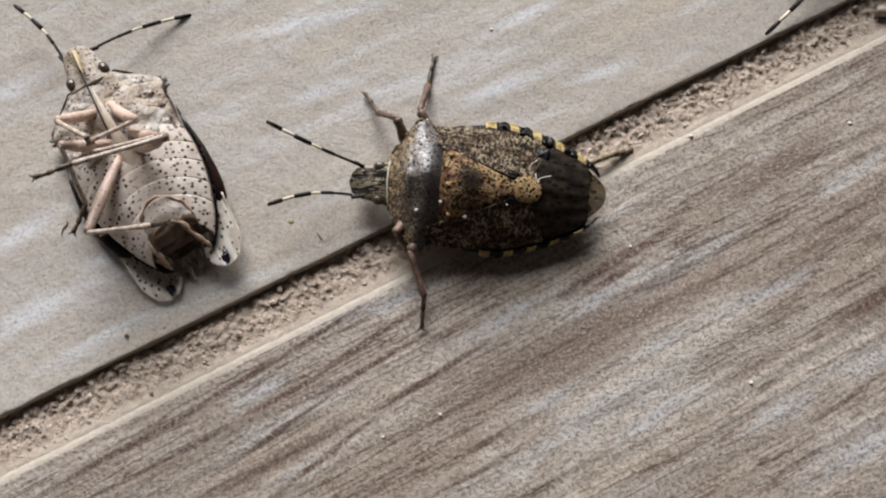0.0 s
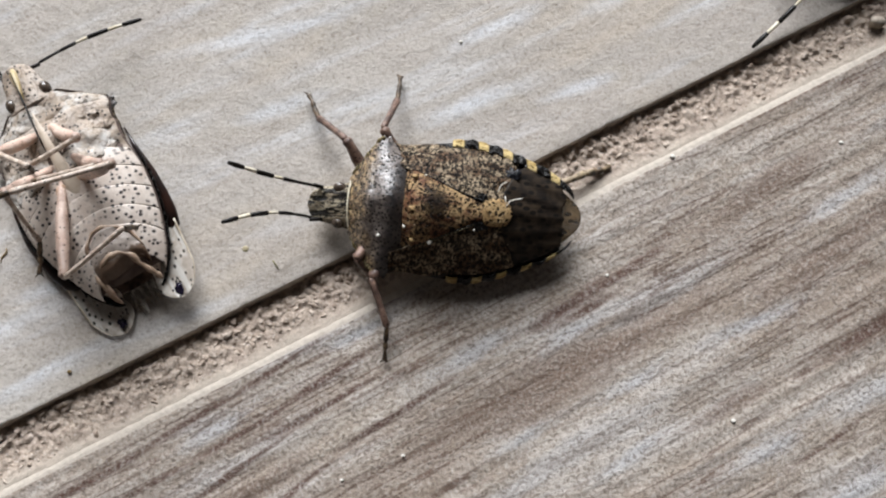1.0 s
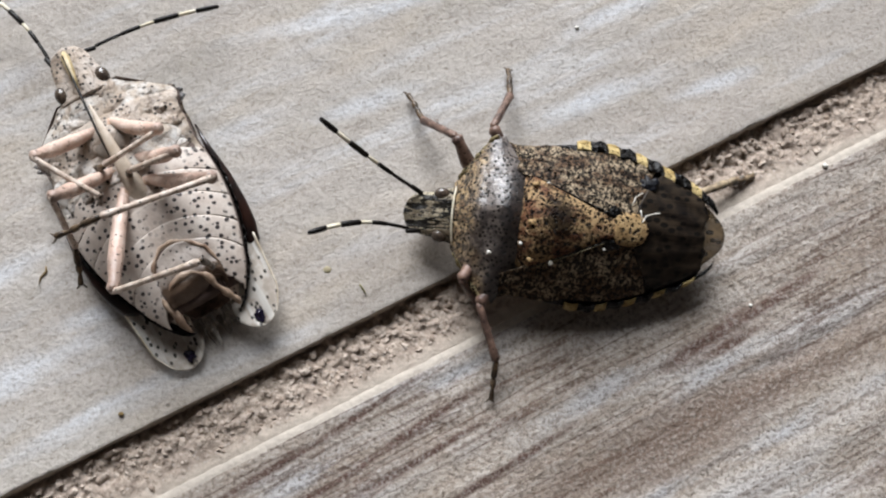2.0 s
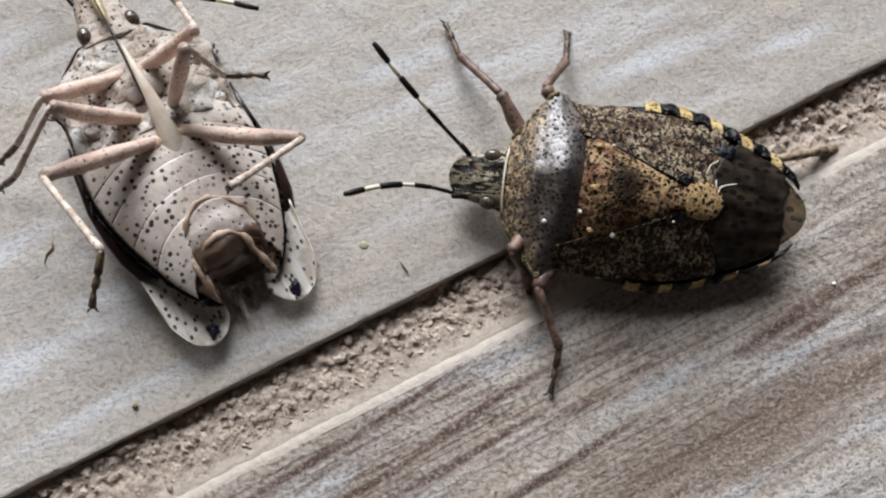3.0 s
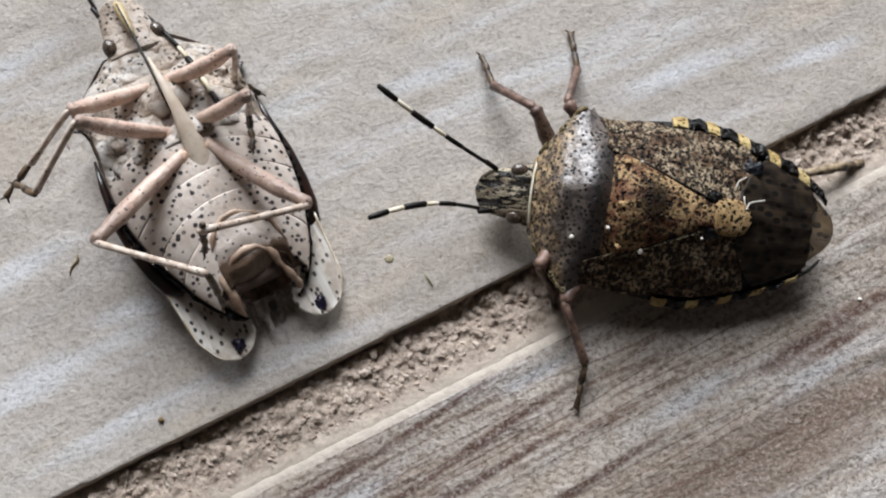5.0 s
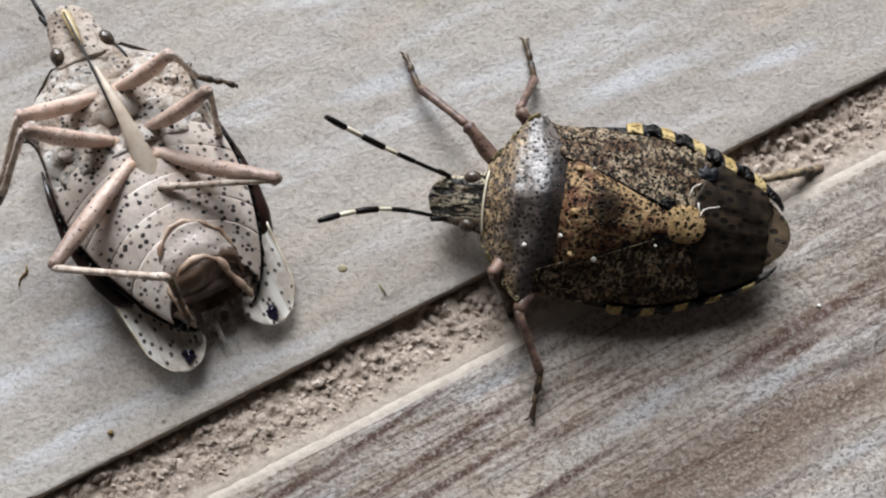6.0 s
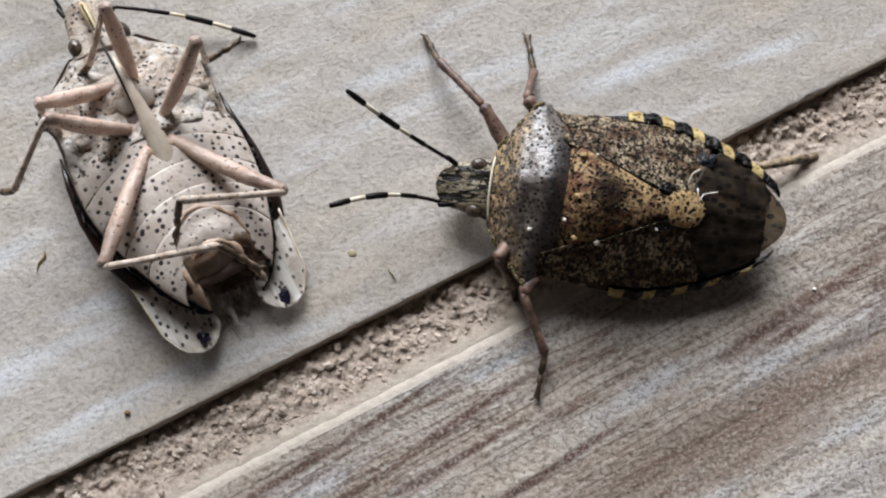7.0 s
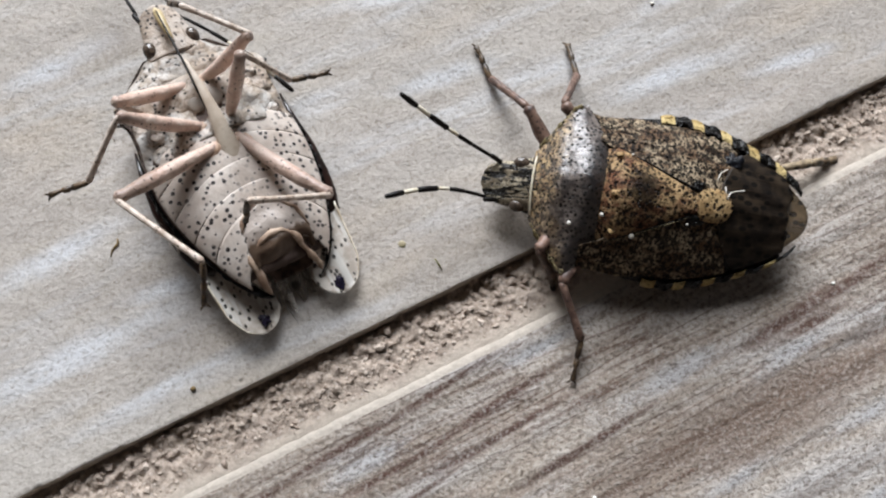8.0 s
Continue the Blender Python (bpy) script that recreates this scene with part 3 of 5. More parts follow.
def build_floor():
    # the bed of the joint, a trough of packed sand
    vs = np.arange(-GAP - 0.6, 0.7, 0.1)
    us = np.concatenate([np.linspace(-300, -36, 34), np.arange(-34, 46, 0.1), np.linspace(48, 300, 33)])
    uu, vv = np.meshgrid(us, vs, indexing="ij")
    co = np.stack([uu, vv, bed(uu, vv)], -1)
    floor = new("floor", grid_mesh("joint_bed", co, [M_GROUT]))
    floor.matrix_world = JOINT
    tagged(floor, "sandy grout joint between two wood-look floor tiles", "floor", kind="structure")
    a = new("tile", build_tile("tile", 1, 0.07, 1.3, [M_TILE_PALE, M_EDGE], False, 11))
    b = new("tile", build_tile("tile_brown", -1, 0.45, 0.18, [M_TILE_DARK, M_EDGE], True, 23))
    tagged(a, "pale grey-beige wood-look tile with whitish streaks")
    tagged(b, "grey tile with brown wood-grain streaks and a chipped edge")
    for o in (a, b):
        o.parent = floor
    return floor


def build_ground():
    bm = bmesh.new()
    bmesh.ops.create_grid(bm, x_segments=12, y_segments=12, size=2000000)
    bmesh.ops.translate(bm, verts=bm.verts, vec=(0, 0, -8.0))
    ob = part("ground", bm, M_CONCRETE, None, "", False)
    return tagged(ob, "plain grey concrete under and round the tiles", "ground", kind="structure")


def build_added_wall():
    """A plain unseen wall, added to close the place behind the camera and dim the fill."""
    bm = bmesh.new()
    bmesh.ops.create_cube(bm, size=1.0)
    bmesh.ops.scale(bm, vec=(8000, 200, 3000), verts=bm.verts)
    bmesh.ops.bevel(bm, geom=bm.edges[:], offset=8, segments=2, affect="EDGES")
    bmesh.ops.translate(bm, verts=bm.verts, vec=(0, -420, 1490))
    ob = part("wall_south", bm, M_WALL, None, "", False)
    return tagged(ob, "plain dark unseen wall, added to dim the sky's fill", "wall", kind="structure")


def build_added_ceiling():
    """An unseen roof over the tiles, added to block sky light from above; open towards the sun."""
    bm = bmesh.new()
    bmesh.ops.create_cube(bm, size=1.0)
    bmesh.ops.scale(bm, vec=(8000, 2000, 120), verts=bm.verts)
    bmesh.ops.bevel(bm, geom=bm.edges[:], offset=8, segments=2, affect="EDGES")
    bmesh.ops.translate(bm, verts=bm.verts, vec=(0, 682, 2560))
    ob = part("ceiling", bm, M_WALL, None, "", False)
    return tagged(ob, "plain dark unseen ceiling over the tiles, added to block sky light", "ceiling", kind="structure")


build_ground()
build_added_wall()
build_added_ceiling()
build_floor()


def build_sand():
    """Loose grains along the joint."""
    bm = bmesh.new()
    bmesh.ops.create_icosphere(bm, subdivisions=1, radius=1.0)
    base = np.array([v.co[:] for v in bm.verts])
    faces = np.array([[v.index for v in f.verts] for f in bm.faces])
    bm.free()
    rng = np.random.default_rng(5)
    n = 5600
    u, v = rng.uniform(-33, 45, n), -0.2 - rng.beta(1.0, 1.6, n) * (GAP - 0.9)
    r = rng.lognormal(-2.6, 0.45, n).clip(0.03, 0.19)
    turn = rng.uniform(0, 6.28, n)
    z = bed(u, v) + r * 0.02
    jig = 1 + 0.35 * rng.standard_normal((n, len(base), 1)).clip(-1.4, 1.4)
    p = base[None] * jig * (r[:, None] * rng.uniform(0.6, 1.25, (n, 3)) * (1.0, 1.0, 0.65))[:, None]
    c, s = np.cos(turn)[:, None], np.sin(turn)[:, None]
    co = np.stack([p[..., 0] * c - p[..., 1] * s + u[:, None], p[..., 0] * s + p[..., 1] * c + v[:, None], p[..., 2] + z[:, None]], -1)
    f = (faces[None] + (np.arange(n) * len(base))[:, None, None]).reshape(-1, 3)
    me = bpy.data.meshes.new("loose_sand")
    me.from_pydata((co.reshape(-1, 3) * MM).tolist(), [], f.tolist())
    me.materials.append(M_CRUMB)
    ob = new("loose_sand", me)
    ob.matrix_world = JOINT
    return tagged(ob, "loose beige sand grains in the tile joint", "sand", kind="stuff")


build_sand()

# ---- the bugs: shared shape, s runs from the head's tip (0) to the tail (15.5), y across, z up from the feet ----
HIPS = {"L1": (4.55, 0.45, 1.0), "R1": (4.55, -0.45, 1.0), "L2": (6.7, 0.7, 0.8), "R2": (6.7, -0.7, 0.8),
        "L3": (7.9, 0.6, 0.6), "R3": (7.9, -0.6, 0.6)}
LENGTHS = {"1": (3.9, 3.3, 1.7), "2": (4.5, 3.7, 1.8), "3": (5.5, 5.0, 2.1)}      # thigh, shin and foot of the pale bug
LENGTHS_BROWN = {"1": (4.35, 3.15, 1.9), "2": (4.8, 2.9, 2.0), "3": (5.2, 3.4, 1.9), "R1": (3.6, 2.2, 1.4)}


def curve(pairs):
    xs, ys = np.array(pairs, float).T
    slopes = np.gradient(ys, xs)

    def at(x):
        i = int(np.clip(np.searchsorted(xs, x) - 1, 0, len(xs) - 2))
        h = xs[i + 1] - xs[i]
        t = min(max((x - xs[i]) / h, 0), 1)
        return float((2 * t**3 - 3 * t**2 + 1) * ys[i] + (t**3 - 2 * t**2 + t) * h * slopes[i]
                     + (3 * t**2 - 2 * t**3) * ys[i + 1] + (t**3 - t**2) * h * slopes[i + 1])
    return at


half = curve([(2.35, 1.55), (2.65, 2.0), (3.35, 2.95), (4.0, 3.82), (4.35, 3.92), (4.9, 3.7), (5.8, 3.68), (7.5, 3.95), (9.2, 4.02), (11, 3.65),
              (12.6, 3.05), (13.8, 2.5), (14.7, 1.85), (15.2, 1.25), (15.5, 0.5)])
crest = curve([(0, 1.9), (2.4, 2.6), (3.4, 3.3), (4.5, 3.95), (5.6, 4.1), (8, 4.1), (10, 3.8), (12, 3.2), (14, 2.5), (15.5, 2.1)])
rim = curve([(2.3, 2.1), (4.2, 2.65), (5.2, 2.35), (7, 2.05), (10, 1.95), (13, 1.9), (15.5, 1.9)])
keel = curve([(2.3, 1.5), (4, 1.0), (6, 0.75), (8, 0.55), (10, 0.55), (12, 0.72), (13.6, 0.98), (15.5, 1.4)])


TOP = [9.0]      # how high the back may rise, in mm


def back(s, y):
    """The height of the back."""
    w = min(abs(y) / half(s), 1.0)
    return rim(s) + (min(crest(s), TOP[0]) - rim(s)) * (1 - w ** 1.75) ** 0.95


def under(s, y):
    w = min(abs(y) / half(s), 1.0)
    return rim(s) - 0.12 - (rim(s) - 0.12 - keel(s)) * (1 - w ** 2.4) ** 0.8


def at(s, y, z):
    return Vector((s - 8.0, y, z))


def patch(parent, name, mat, s0, s1, lo, hi, rise, label="", nu=26, nv=20, thick=0.14, surface=back, lift=None):
    """A plate on the back or belly from s0 to s1, between lo(s) and hi(s) across."""
    sign = 1 if surface is back else -1

    def fn(a, b):
        s = s0 + (s1 - s0) * a
        y = lo(s) + (hi(s) - lo(s)) * b
        extra = lift(a, b) if lift else 0.0
        return at(s, y, surface(s, y) + sign * (rise + extra))
    return part(name, sheet(fn, nu, nv, sign * thick), mat, parent, label)


def build_leg(bug, key, mats, sizes):
    """leg (its femur) > tibia, tarsus; each lies along its own x axis."""
    lf, lt, ls = sizes.get(key, sizes[key[1]])
    m_femur, m_tibia, m_foot = mats
    k = (1.0 if key[1] == "3" else 0.95) * (1.32 if sizes is LENGTHS_BROWN else 1.24)
    femur = tube([(-0.25, 0, 0), (0, 0, 0), (0.35, 0, 0.02), (lf * 0.35, 0.09, 0.08), (lf * 0.7, 0.07, 0.06), (lf * 0.9, 0, 0), (lf * 0.97, 0, 0), (lf + 0.04, 0, 0)],
                 [0.14 * k, 0.18 * k, 0.2 * k, 0.28 * k, 0.29 * k, 0.21 * k, 0.25 * k, 0.13 * k], 14)
    leg = part("leg", femur, m_femur, bug)
    tibia = tube([(-0.05, 0, 0), (0.15, 0, 0), (lt * 0.3, 0, 0.02), (lt * 0.75, 0, 0.01), (lt * 0.97, 0, 0), (lt + 0.03, 0, 0)],
                 [w * k * (1.0 if sizes is LENGTHS_BROWN else 0.75) for w in (0.08, 0.16, 0.145, 0.15, 0.18, 0.1)], 10)
    rnd = random.Random(key)
    for _ in range(26):   # fine bristles
        x, a = rnd.uniform(0.2, 0.95) * lt, rnd.uniform(0, 6.28)
        c, s = math.cos(a), math.sin(a)
        tube([(x, 0.12 * k * c, 0.12 * k * s), (x + 0.16, 0.29 * k * c, 0.29 * k * s)], [0.012, 0.004], 4, tibia)
    t = part("tibia", tibia, m_tibia, leg)
    foot = tube([(-0.02, 0, 0), (0.1, 0, 0), (ls * 0.38, 0, 0), (ls * 0.44, 0, 0), (ls * 0.5, 0, 0), (ls * 0.62, 0, 0.05), (ls * 0.68, 0, 0.07), (ls * 0.8, 0.02, 0.04), (ls * 0.95, 0.03, 0.02), (ls, 0, 0)],
                [(1.45 if sizes is LENGTHS_BROWN and key[1] == "3" else 1.0) * r for r in (0.09, 0.14, 0.16, 0.085, 0.15, 0.15, 0.08, 0.12, 0.15, 0.06)], 9)
    for side in (-1, 1):
        tube([(ls * 0.95, 0.04 * side, 0), (ls + 0.05, 0.17 * side, 0.02), (ls + 0.12, 0.25 * side, -0.05)], [0.06, 0.05, 0.015], 6, foot)
    f = part("tarsus", foot, m_foot, leg)
    return leg, t, f


def transported(dirs):
    """Turns that follow a list of directions with no spin of their own."""
    turns, prev = [], Vector((1, 0, 0))
    r = Matrix.Identity(3)
    for d in dirs:
        if prev.dot(d) < -0.98:
            mid = prev.orthogonal().normalized()
            r = prev.rotation_difference(mid).to_matrix() @ r
            prev = mid
        r = prev.rotation_difference(d).to_matrix() @ r
        turns.append(r.copy())
        prev = d
    return turns


def aim(az, el):
    return Vector((math.cos(radians(el)) * math.cos(radians(az)), math.cos(radians(el)) * math.sin(radians(az)), math.sin(radians(el))))


def between(a, b, k):
    """A direction part of the way from a to b."""
    axis = a.cross(b)
    if axis.length < 1e-4:
        axis = a.orthogonal()
    return Matrix.Rotation(a.angle(b) * k, 3, axis.normalized()) @ a


def leg_rows(key, table, sizes):
    """Rows for leg, tibia and tarsus from (t, azimuth, elevation of each)."""
    raw = [(t, [aim(v[0], v[1]), aim(v[2], v[3]), aim(v[4], v[5])]) for t, *v in table]
    rows = []
    for (t, d), (t2, d2) in zip(raw, raw[1:] + [raw[-1]]):
        rows.append((t, d))
        steps = int(max(p.angle(q) for p, q in zip(d, d2)) / radians(40)) + 1 if t2 > t else 1
        for i in range(1, steps):
            rows.append((t + (t2 - t) * i / steps, [between(p, q, i / steps) for p, q in zip(d, d2)]))
    lf, lt, _ = sizes.get(key, sizes[key[1]])
    turns = [transported([d[i] for _, d in rows]) for i in range(3)]
    hip = at(*HIPS[key])
    out = [[], [], []]
    for i, (t, d) in enumerate(rows):
        knee = hip + d[0] * lf
        ankle = knee + d[1] * lt
        m = [Matrix.Translation(p * MM) @ turns[j][i].to_4x4() for j, p in enumerate((hip, knee, ankle))]
        out[0].append((t, m[0]))
        out[1].append((t, m[0].inverted() @ m[1]))
        out[2].append((t, m[0].inverted() @ m[2]))
    return out


def build_antenna(bug, bow=0.25, size=1.0):
    """Five banded segments along x, 6.9 mm long; joined at the base."""
    def path(x):
        return Vector((x * size, bow * math.sin(math.pi * x / 6.9), 0))
    root = part("antenna", tube([(-0.1, 0, 0), (0.15, 0, 0), (0.55, 0, 0), (0.62, 0, 0)], [0.1, 0.12, 0.12, 0.08], 8), M_ANT_BLACK, bug)
    marks = [(0.6, 1.95, M_ANT_BLACK, 0.07), (1.95, 2.95, M_ANT_BLACK, 0.085), (2.95, 3.65, M_ANT_PALE, 0.07),
             (3.65, 4.9, M_ANT_BLACK, 0.11), (4.9, 5.75, M_ANT_PALE, 0.085), (5.75, 6.9, M_ANT_BLACK, 0.105)]
    for a, b, m, r in marks:
        xs = [a, a + 0.06, (a + b) / 2, b - 0.06, b]
        ks = [0.75, 1, 1.05, 1, 0.75] if b < 6.8 else [0.75, 1, 1.1, 0.8, 0.3]
        part("segment", tube([path(x) for x in xs], [1.22 * r * k for k in ks], 8), m, root, "black band" if m is M_ANT_BLACK else "cream band")
    return root


def build_bug(name, pale):
    bug = new(name)
    # trunk between the plates
    def trunk(a, b):
        s = 2.4 + (11.7 if pale else 12.1) * a
        ang = 2 * math.pi * b
        y = half(s) * 0.97 * math.cos(ang)
        z = back(s, y) - (0.12 if s > 5.6 else 0.45) if math.sin(ang) >= 0 else under(s, y) + 0.12
        return at(s, y, z)
    bm = bmesh.new()
    rings = [[bm.verts.new(trunk(i / 40, j / 48)) for j in range(48)] for i in range(41)]
    for p, q in zip(rings, rings[1:]):
        for j in range(48):
            bm.faces.new((p[j], p[(j + 1) % 48], q[(j + 1) % 48], q[j]))
    bm.faces.new(rings[0])
    bm.faces.new(rings[-1])
    part("abdomen", bm, M_SUTURE if pale else M_BLACK, bug, "grey-brown body under the plates" if pale else "dark body under the wings")
    # head, eyes
    hw = curve([(0, 0.08), (0.08, 0.4), (0.3, 0.74), (0.7, 0.96), (1.2, 1.07), (1.6, 1.16), (2.1, 1.28), (2.75, 1.5)])
    bm = bmesh.new()
    rings = []
    for i in range(25):
        s = 2.7 * i / 24
        zt, zb = 1.75 + 0.3 * s - 0.015 * s * s, 1.55 - 0.12 * s
        ring = []
        for j in range(28):
            a = 2 * math.pi * j / 28
            y = hw(s) * math.cos(a)
            ridge = 0.07 * math.cos(8.5 * y + 1.2 * noise.noise(Vector((s * 1.3, y, 3)))) * min(1, 4 * (1 - s / 2.7)) + 0.05 * noise.noise(Vector((s * 2.5, y * 4, 1))) if math.sin(a) > 0 else 0
            ring.append(bm.verts.new(at(s, y, (zt + zb) / 2 + (zt - zb) / 2 * math.copysign(abs(math.sin(a)) ** 0.8, math.sin(a)) + ridge)))
        rings.append(ring)
    for p, q in zip(rings, rings[1:]):
        for j in range(28):
            bm.faces.new((p[j], p[(j + 1) % 28], q[(j + 1) % 28], q[j]))
    bm.faces.new(rings[0])
    bm.faces.new(rings[-1])
    head = part("head", bm, M_THORAX if pale else M_HEAD, bug)
    for side in (-1, 1):
        part("eye", blob(at(1.8 if not pale else 2.1, (1.0 if not pale else 1.06) * side, 1.95 if not pale else 1.62), (0.4, 0.32, 0.3) if not pale else (0.46, 0.34, 0.34)), M_EYE, head, "oval dark eye")
    # pronotum with its shoulders, hind edge bowed
    def pron(a, b):
        y1 = 2 * b - 1
        rear = 5.68 - 1.0 * max(0.0, (abs(y1) - 0.52) / 0.48) ** 1.3
        s = 2.35 + (rear - 2.35) * a
        edge = max(0.0, abs(y1) - 0.86) / 0.14
        y = y1 * half(s) * (1.01 + 0.022 * edge * math.sin(17 * s))
        rim_ = max(edge, 1 - a / 0.14)
        wrinkle = 0.06 * noise.noise(Vector((s * 1.5, y * 1.5, 2))) + 0.1 * max(0, rim_) * noise.noise(Vector((s * 4.5, y * 4.5, 8)))
        dip = -0.04 * math.exp(-((a - 0.42) / 0.06) ** 2) * (1 - y1 * y1)
        full = 1 - 0.75 * y1 * y1
        hump = full * (0.3 * math.exp(-((s - 3.3) / 0.5) ** 2) - 0.34 * max(0.0, (s - 4.7) / 1.0) ** 2)
        fold = -0.1 * (math.sqrt((0.55 - y) ** 2 + 0.02) + 0.55 - y) / 2 * min(1.0, max(0.0, (s - 2.7) / 0.8)) * (1 - y1 * y1)
        off = math.sqrt((y - 0.6) ** 2 + 0.02)
        tent = 0.32 * max(0.0, 1 - off / (2.2 if y > 0.6 else 1.5)) ** (2 if y > 0.6 else 1) * math.exp(-((s - 4.2) / 1.0) ** 4)
        return at(s, y, back(s, y) + 0.1 + wrinkle + dip + hump + fold + tent)
    part("pronotum", sheet(pron, 60, 80, 0.22), M_PRONOTUM, bug, "mottled brown shield with a painted grey sheen")
    if not pale:
        part("collar", tube([at(2.42 - 0.12 * (1 - (y / 1.4) ** 2), y, back(2.5, y) + 0.12) for y in np.linspace(-1.4, 1.4, 12)], [0.02] + [0.05] * 10 + [0.02], 8), M_ANT_PALE, bug, "thin pale collar behind the head")
        for side in (-1, 1):
            run = [2.5 + 1.75 * k / 22 for k in range(23)]
            wob = [0.1 + 0.045 * math.sin(9.5 * s + side) + 0.03 * math.sin(23 * s) for s in run]
            part("shoulder_margin", tube([at(s, side * half(s) * 0.99, back(s, half(s) * 0.97) + 0.05) for s in run], [0.05] + wob[1:-1] + [0.06], 9), M_MARGIN, bug, "olive-yellow beaded edge of the shield")
    # wing covers
    for side in (-1, 1):
        def inner(s, side=side):
            w = max(0.0, 2.35 * (1 - (s - 5.4) / 5.6))
            return side * max(w - 0.12, 0.05)
        def outer(s, side=side):
            return side * half(s) * (0.985 if s < 6.6 else 0.985 - 0.1 * min(1, (s - 6.6) / 1.5))
        def cover(a, b, side=side, inner=inner, outer=outer):
            s0 = 4.75
            s1 = 11.9 - 1.1 * (1 - b)
            s = s0 + (s1 - s0) * a
            y = inner(s) + (outer(s) - inner(s)) * b
            vein = 0.05 * math.exp(-((b - 0.45 - 0.1 * a) / 0.035) ** 2)
            return at(s, y, back(s, y) + 0.05 + vein + 0.03 * noise.noise(Vector((s * 2, y * 2, 7 * side))))
        wing = part("wing_cover", sheet(cover, 40, 22, 0.12), M_CORIUM, bug, "brown mottled leathery wing cover")
        if not pale:
            run = [(5.9, 2.2), (7.2, 1.64), (8.4, 1.1), (9.6, 0.6)]
            part("groove", tube([at(s, y * side, back(s, y) + 0.12) for s, y in run], [0.02, 0.035, 0.05, 0.1], 8), M_BLACK, wing, "black groove beside the plate")
        if not pale:
            part("dark_corner", blob(at(9.72, 0.72 * side, back(9.72, 0.72) + 0.1), (0.34, 0.28, 0.14), 3, None, 0.6, side), M_BLACK, wing, "black corner beside the plate's neck")
        if side > 0 and not pale:
            part("dark_patch", blob(at(11.55, 2.15, back(11.55, 2.15) + 0.08), (0.42, 0.36, 0.16), 3, None, 0.8, 2.0), M_SHINE, wing, "glossy blue-black patch on the wing")
        if side < 0 and not pale:
            run = [(6.0, -2.22), (7.2, -1.7), (8.4, -1.16), (9.5, -0.66)]
            part("seam", tube([at(s, y, back(s, y) + 0.2) for s, y in run], [0.008, 0.018, 0.016, 0.008], 6), M_MARGIN, wing, "thin pale seam along the plate")
    # scutellum, a long triangle with an ochre tip
    wide = curve([(5.4, 2.35), (6.4, 1.95), (7.5, 1.45), (8.6, 0.95), (9.4, 0.62), (9.75, 0.56), (9.9, 0.7), (10.3, 0.76), (10.7, 0.78), (11.1, 0.68), (11.38, 0.42), (11.5, 0.06)])
    def scut(s0, s1, rise):
        def fn(a, b):
            s = s0 + (s1 - s0) * a
            y = wide(s) * (2 * b - 1)
            lump = -0.45 * max(0.0, (6.15 - s) / 0.75) ** 1.5 + 0.2 * math.exp(-((s - 6.4) / 1.3) ** 2) * (1 - (2 * b - 1) ** 2) - 0.12 * abs(2 * b - 1) ** 6
            return at(s, y, back(s, y) + rise + lump + 0.05 * noise.noise(Vector((s * 1.8, y * 1.8, 5))))
        return fn
    scutellum = part("scutellum", sheet(scut(5.4, 9.85, 0.22), 40, 26, 0.2), M_SCUTELLUM, bug, "dark brown triangular plate")
    if not pale:
        for s, y, r in ((6.02, 1.75, 0.18), (5.95, -0.05, 0.24), (6.0, -1.75, 0.16)):
            part("callus", blob(at(s, y, back(s, y) + 0.3), (r, r * 0.8, 0.13), 3, None, 0.3, s + y), M_TIP, scutellum, "smooth ochre bump at the plate's front edge")
    part("scutellum_tip", sheet(scut(9.8, 11.5, 0.27), 16, 14, 0.22), M_TIP, scutellum, "ochre tip with dark pits")
    # banded rim of the abdomen
    for side in (-1, 1):
        for i in range(1, 11):
            s0, long = 7.35 + 0.7 * i + (0 if i % 2 else -0.06), 0.66 if i % 2 else 0.84
            inmost = 0.86 + 0.035 * max(0.0, (6 - i) / 5) - 0.06 * max(0.0, (i - 5) / 4)
            def band(a, b, s0=s0, long=long, side=side, inmost=inmost):
                s = s0 + long * a
                w = (inmost + (1.01 - inmost) * b if side > 0 else 0.915 + 0.09 * b) + 0.016 * math.sin(math.pi * a)
                y = side * half(s) * w * (1.0 + (0.012 if long > 0.7 else 0.0) * math.sin(9 * s))
                return at(s, y, back(s, min(abs(y), half(s))) + 0.08 + (0.05 if long > 0.7 else 0) + 0.06 * math.sin(math.pi * b) + (0.16 if long > 0.7 else 0.06) * noise.noise(Vector((s * 4, y * 4, 1))))
            black = long > 0.7 or pale
            part("rim_band", sheet(band, 10, 8, 0.22), M_BLACK if black else M_YELLOW, bug, "black rim band" if black else "yellow rim band")
    # membranes
    if not pale:
        def film(a, b):
            y1 = 2 * b - 1
            start = 10.8 + 1.5 * y1 * y1
            s = start + (14.5 + 0.25 * noise.noise(Vector((y1 * 2.5, 3, 3))) - start) * a
            y = y1 * half(s) * (0.87 - 0.06 * a)
            return at(s, y, back(s, y) + 0.12 + 0.05 * math.sin(16 * y1 + 3 * a) * (1 - a * 0.5))
        part("membrane", sheet(film, 30, 30, 0.06), M_FILM, bug, "dark glossy wing membrane")
        def film_end(a, b):
            y1 = 2 * b - 1
            s = 13.8 + 1.82 * a * math.sqrt(max(0, 1 - y1 * y1 * 0.9))
            y = y1 * 2.0 * math.sqrt(max(0, 1 - 0.55 * a * a))
            return at(s, y, 2.2 - 0.25 * a)
        part("membrane_end", sheet(film_end, 12, 18, 0.05), M_MEMBRANE_END, bug, "thin brownish membrane edge with dark dots")
    return bug


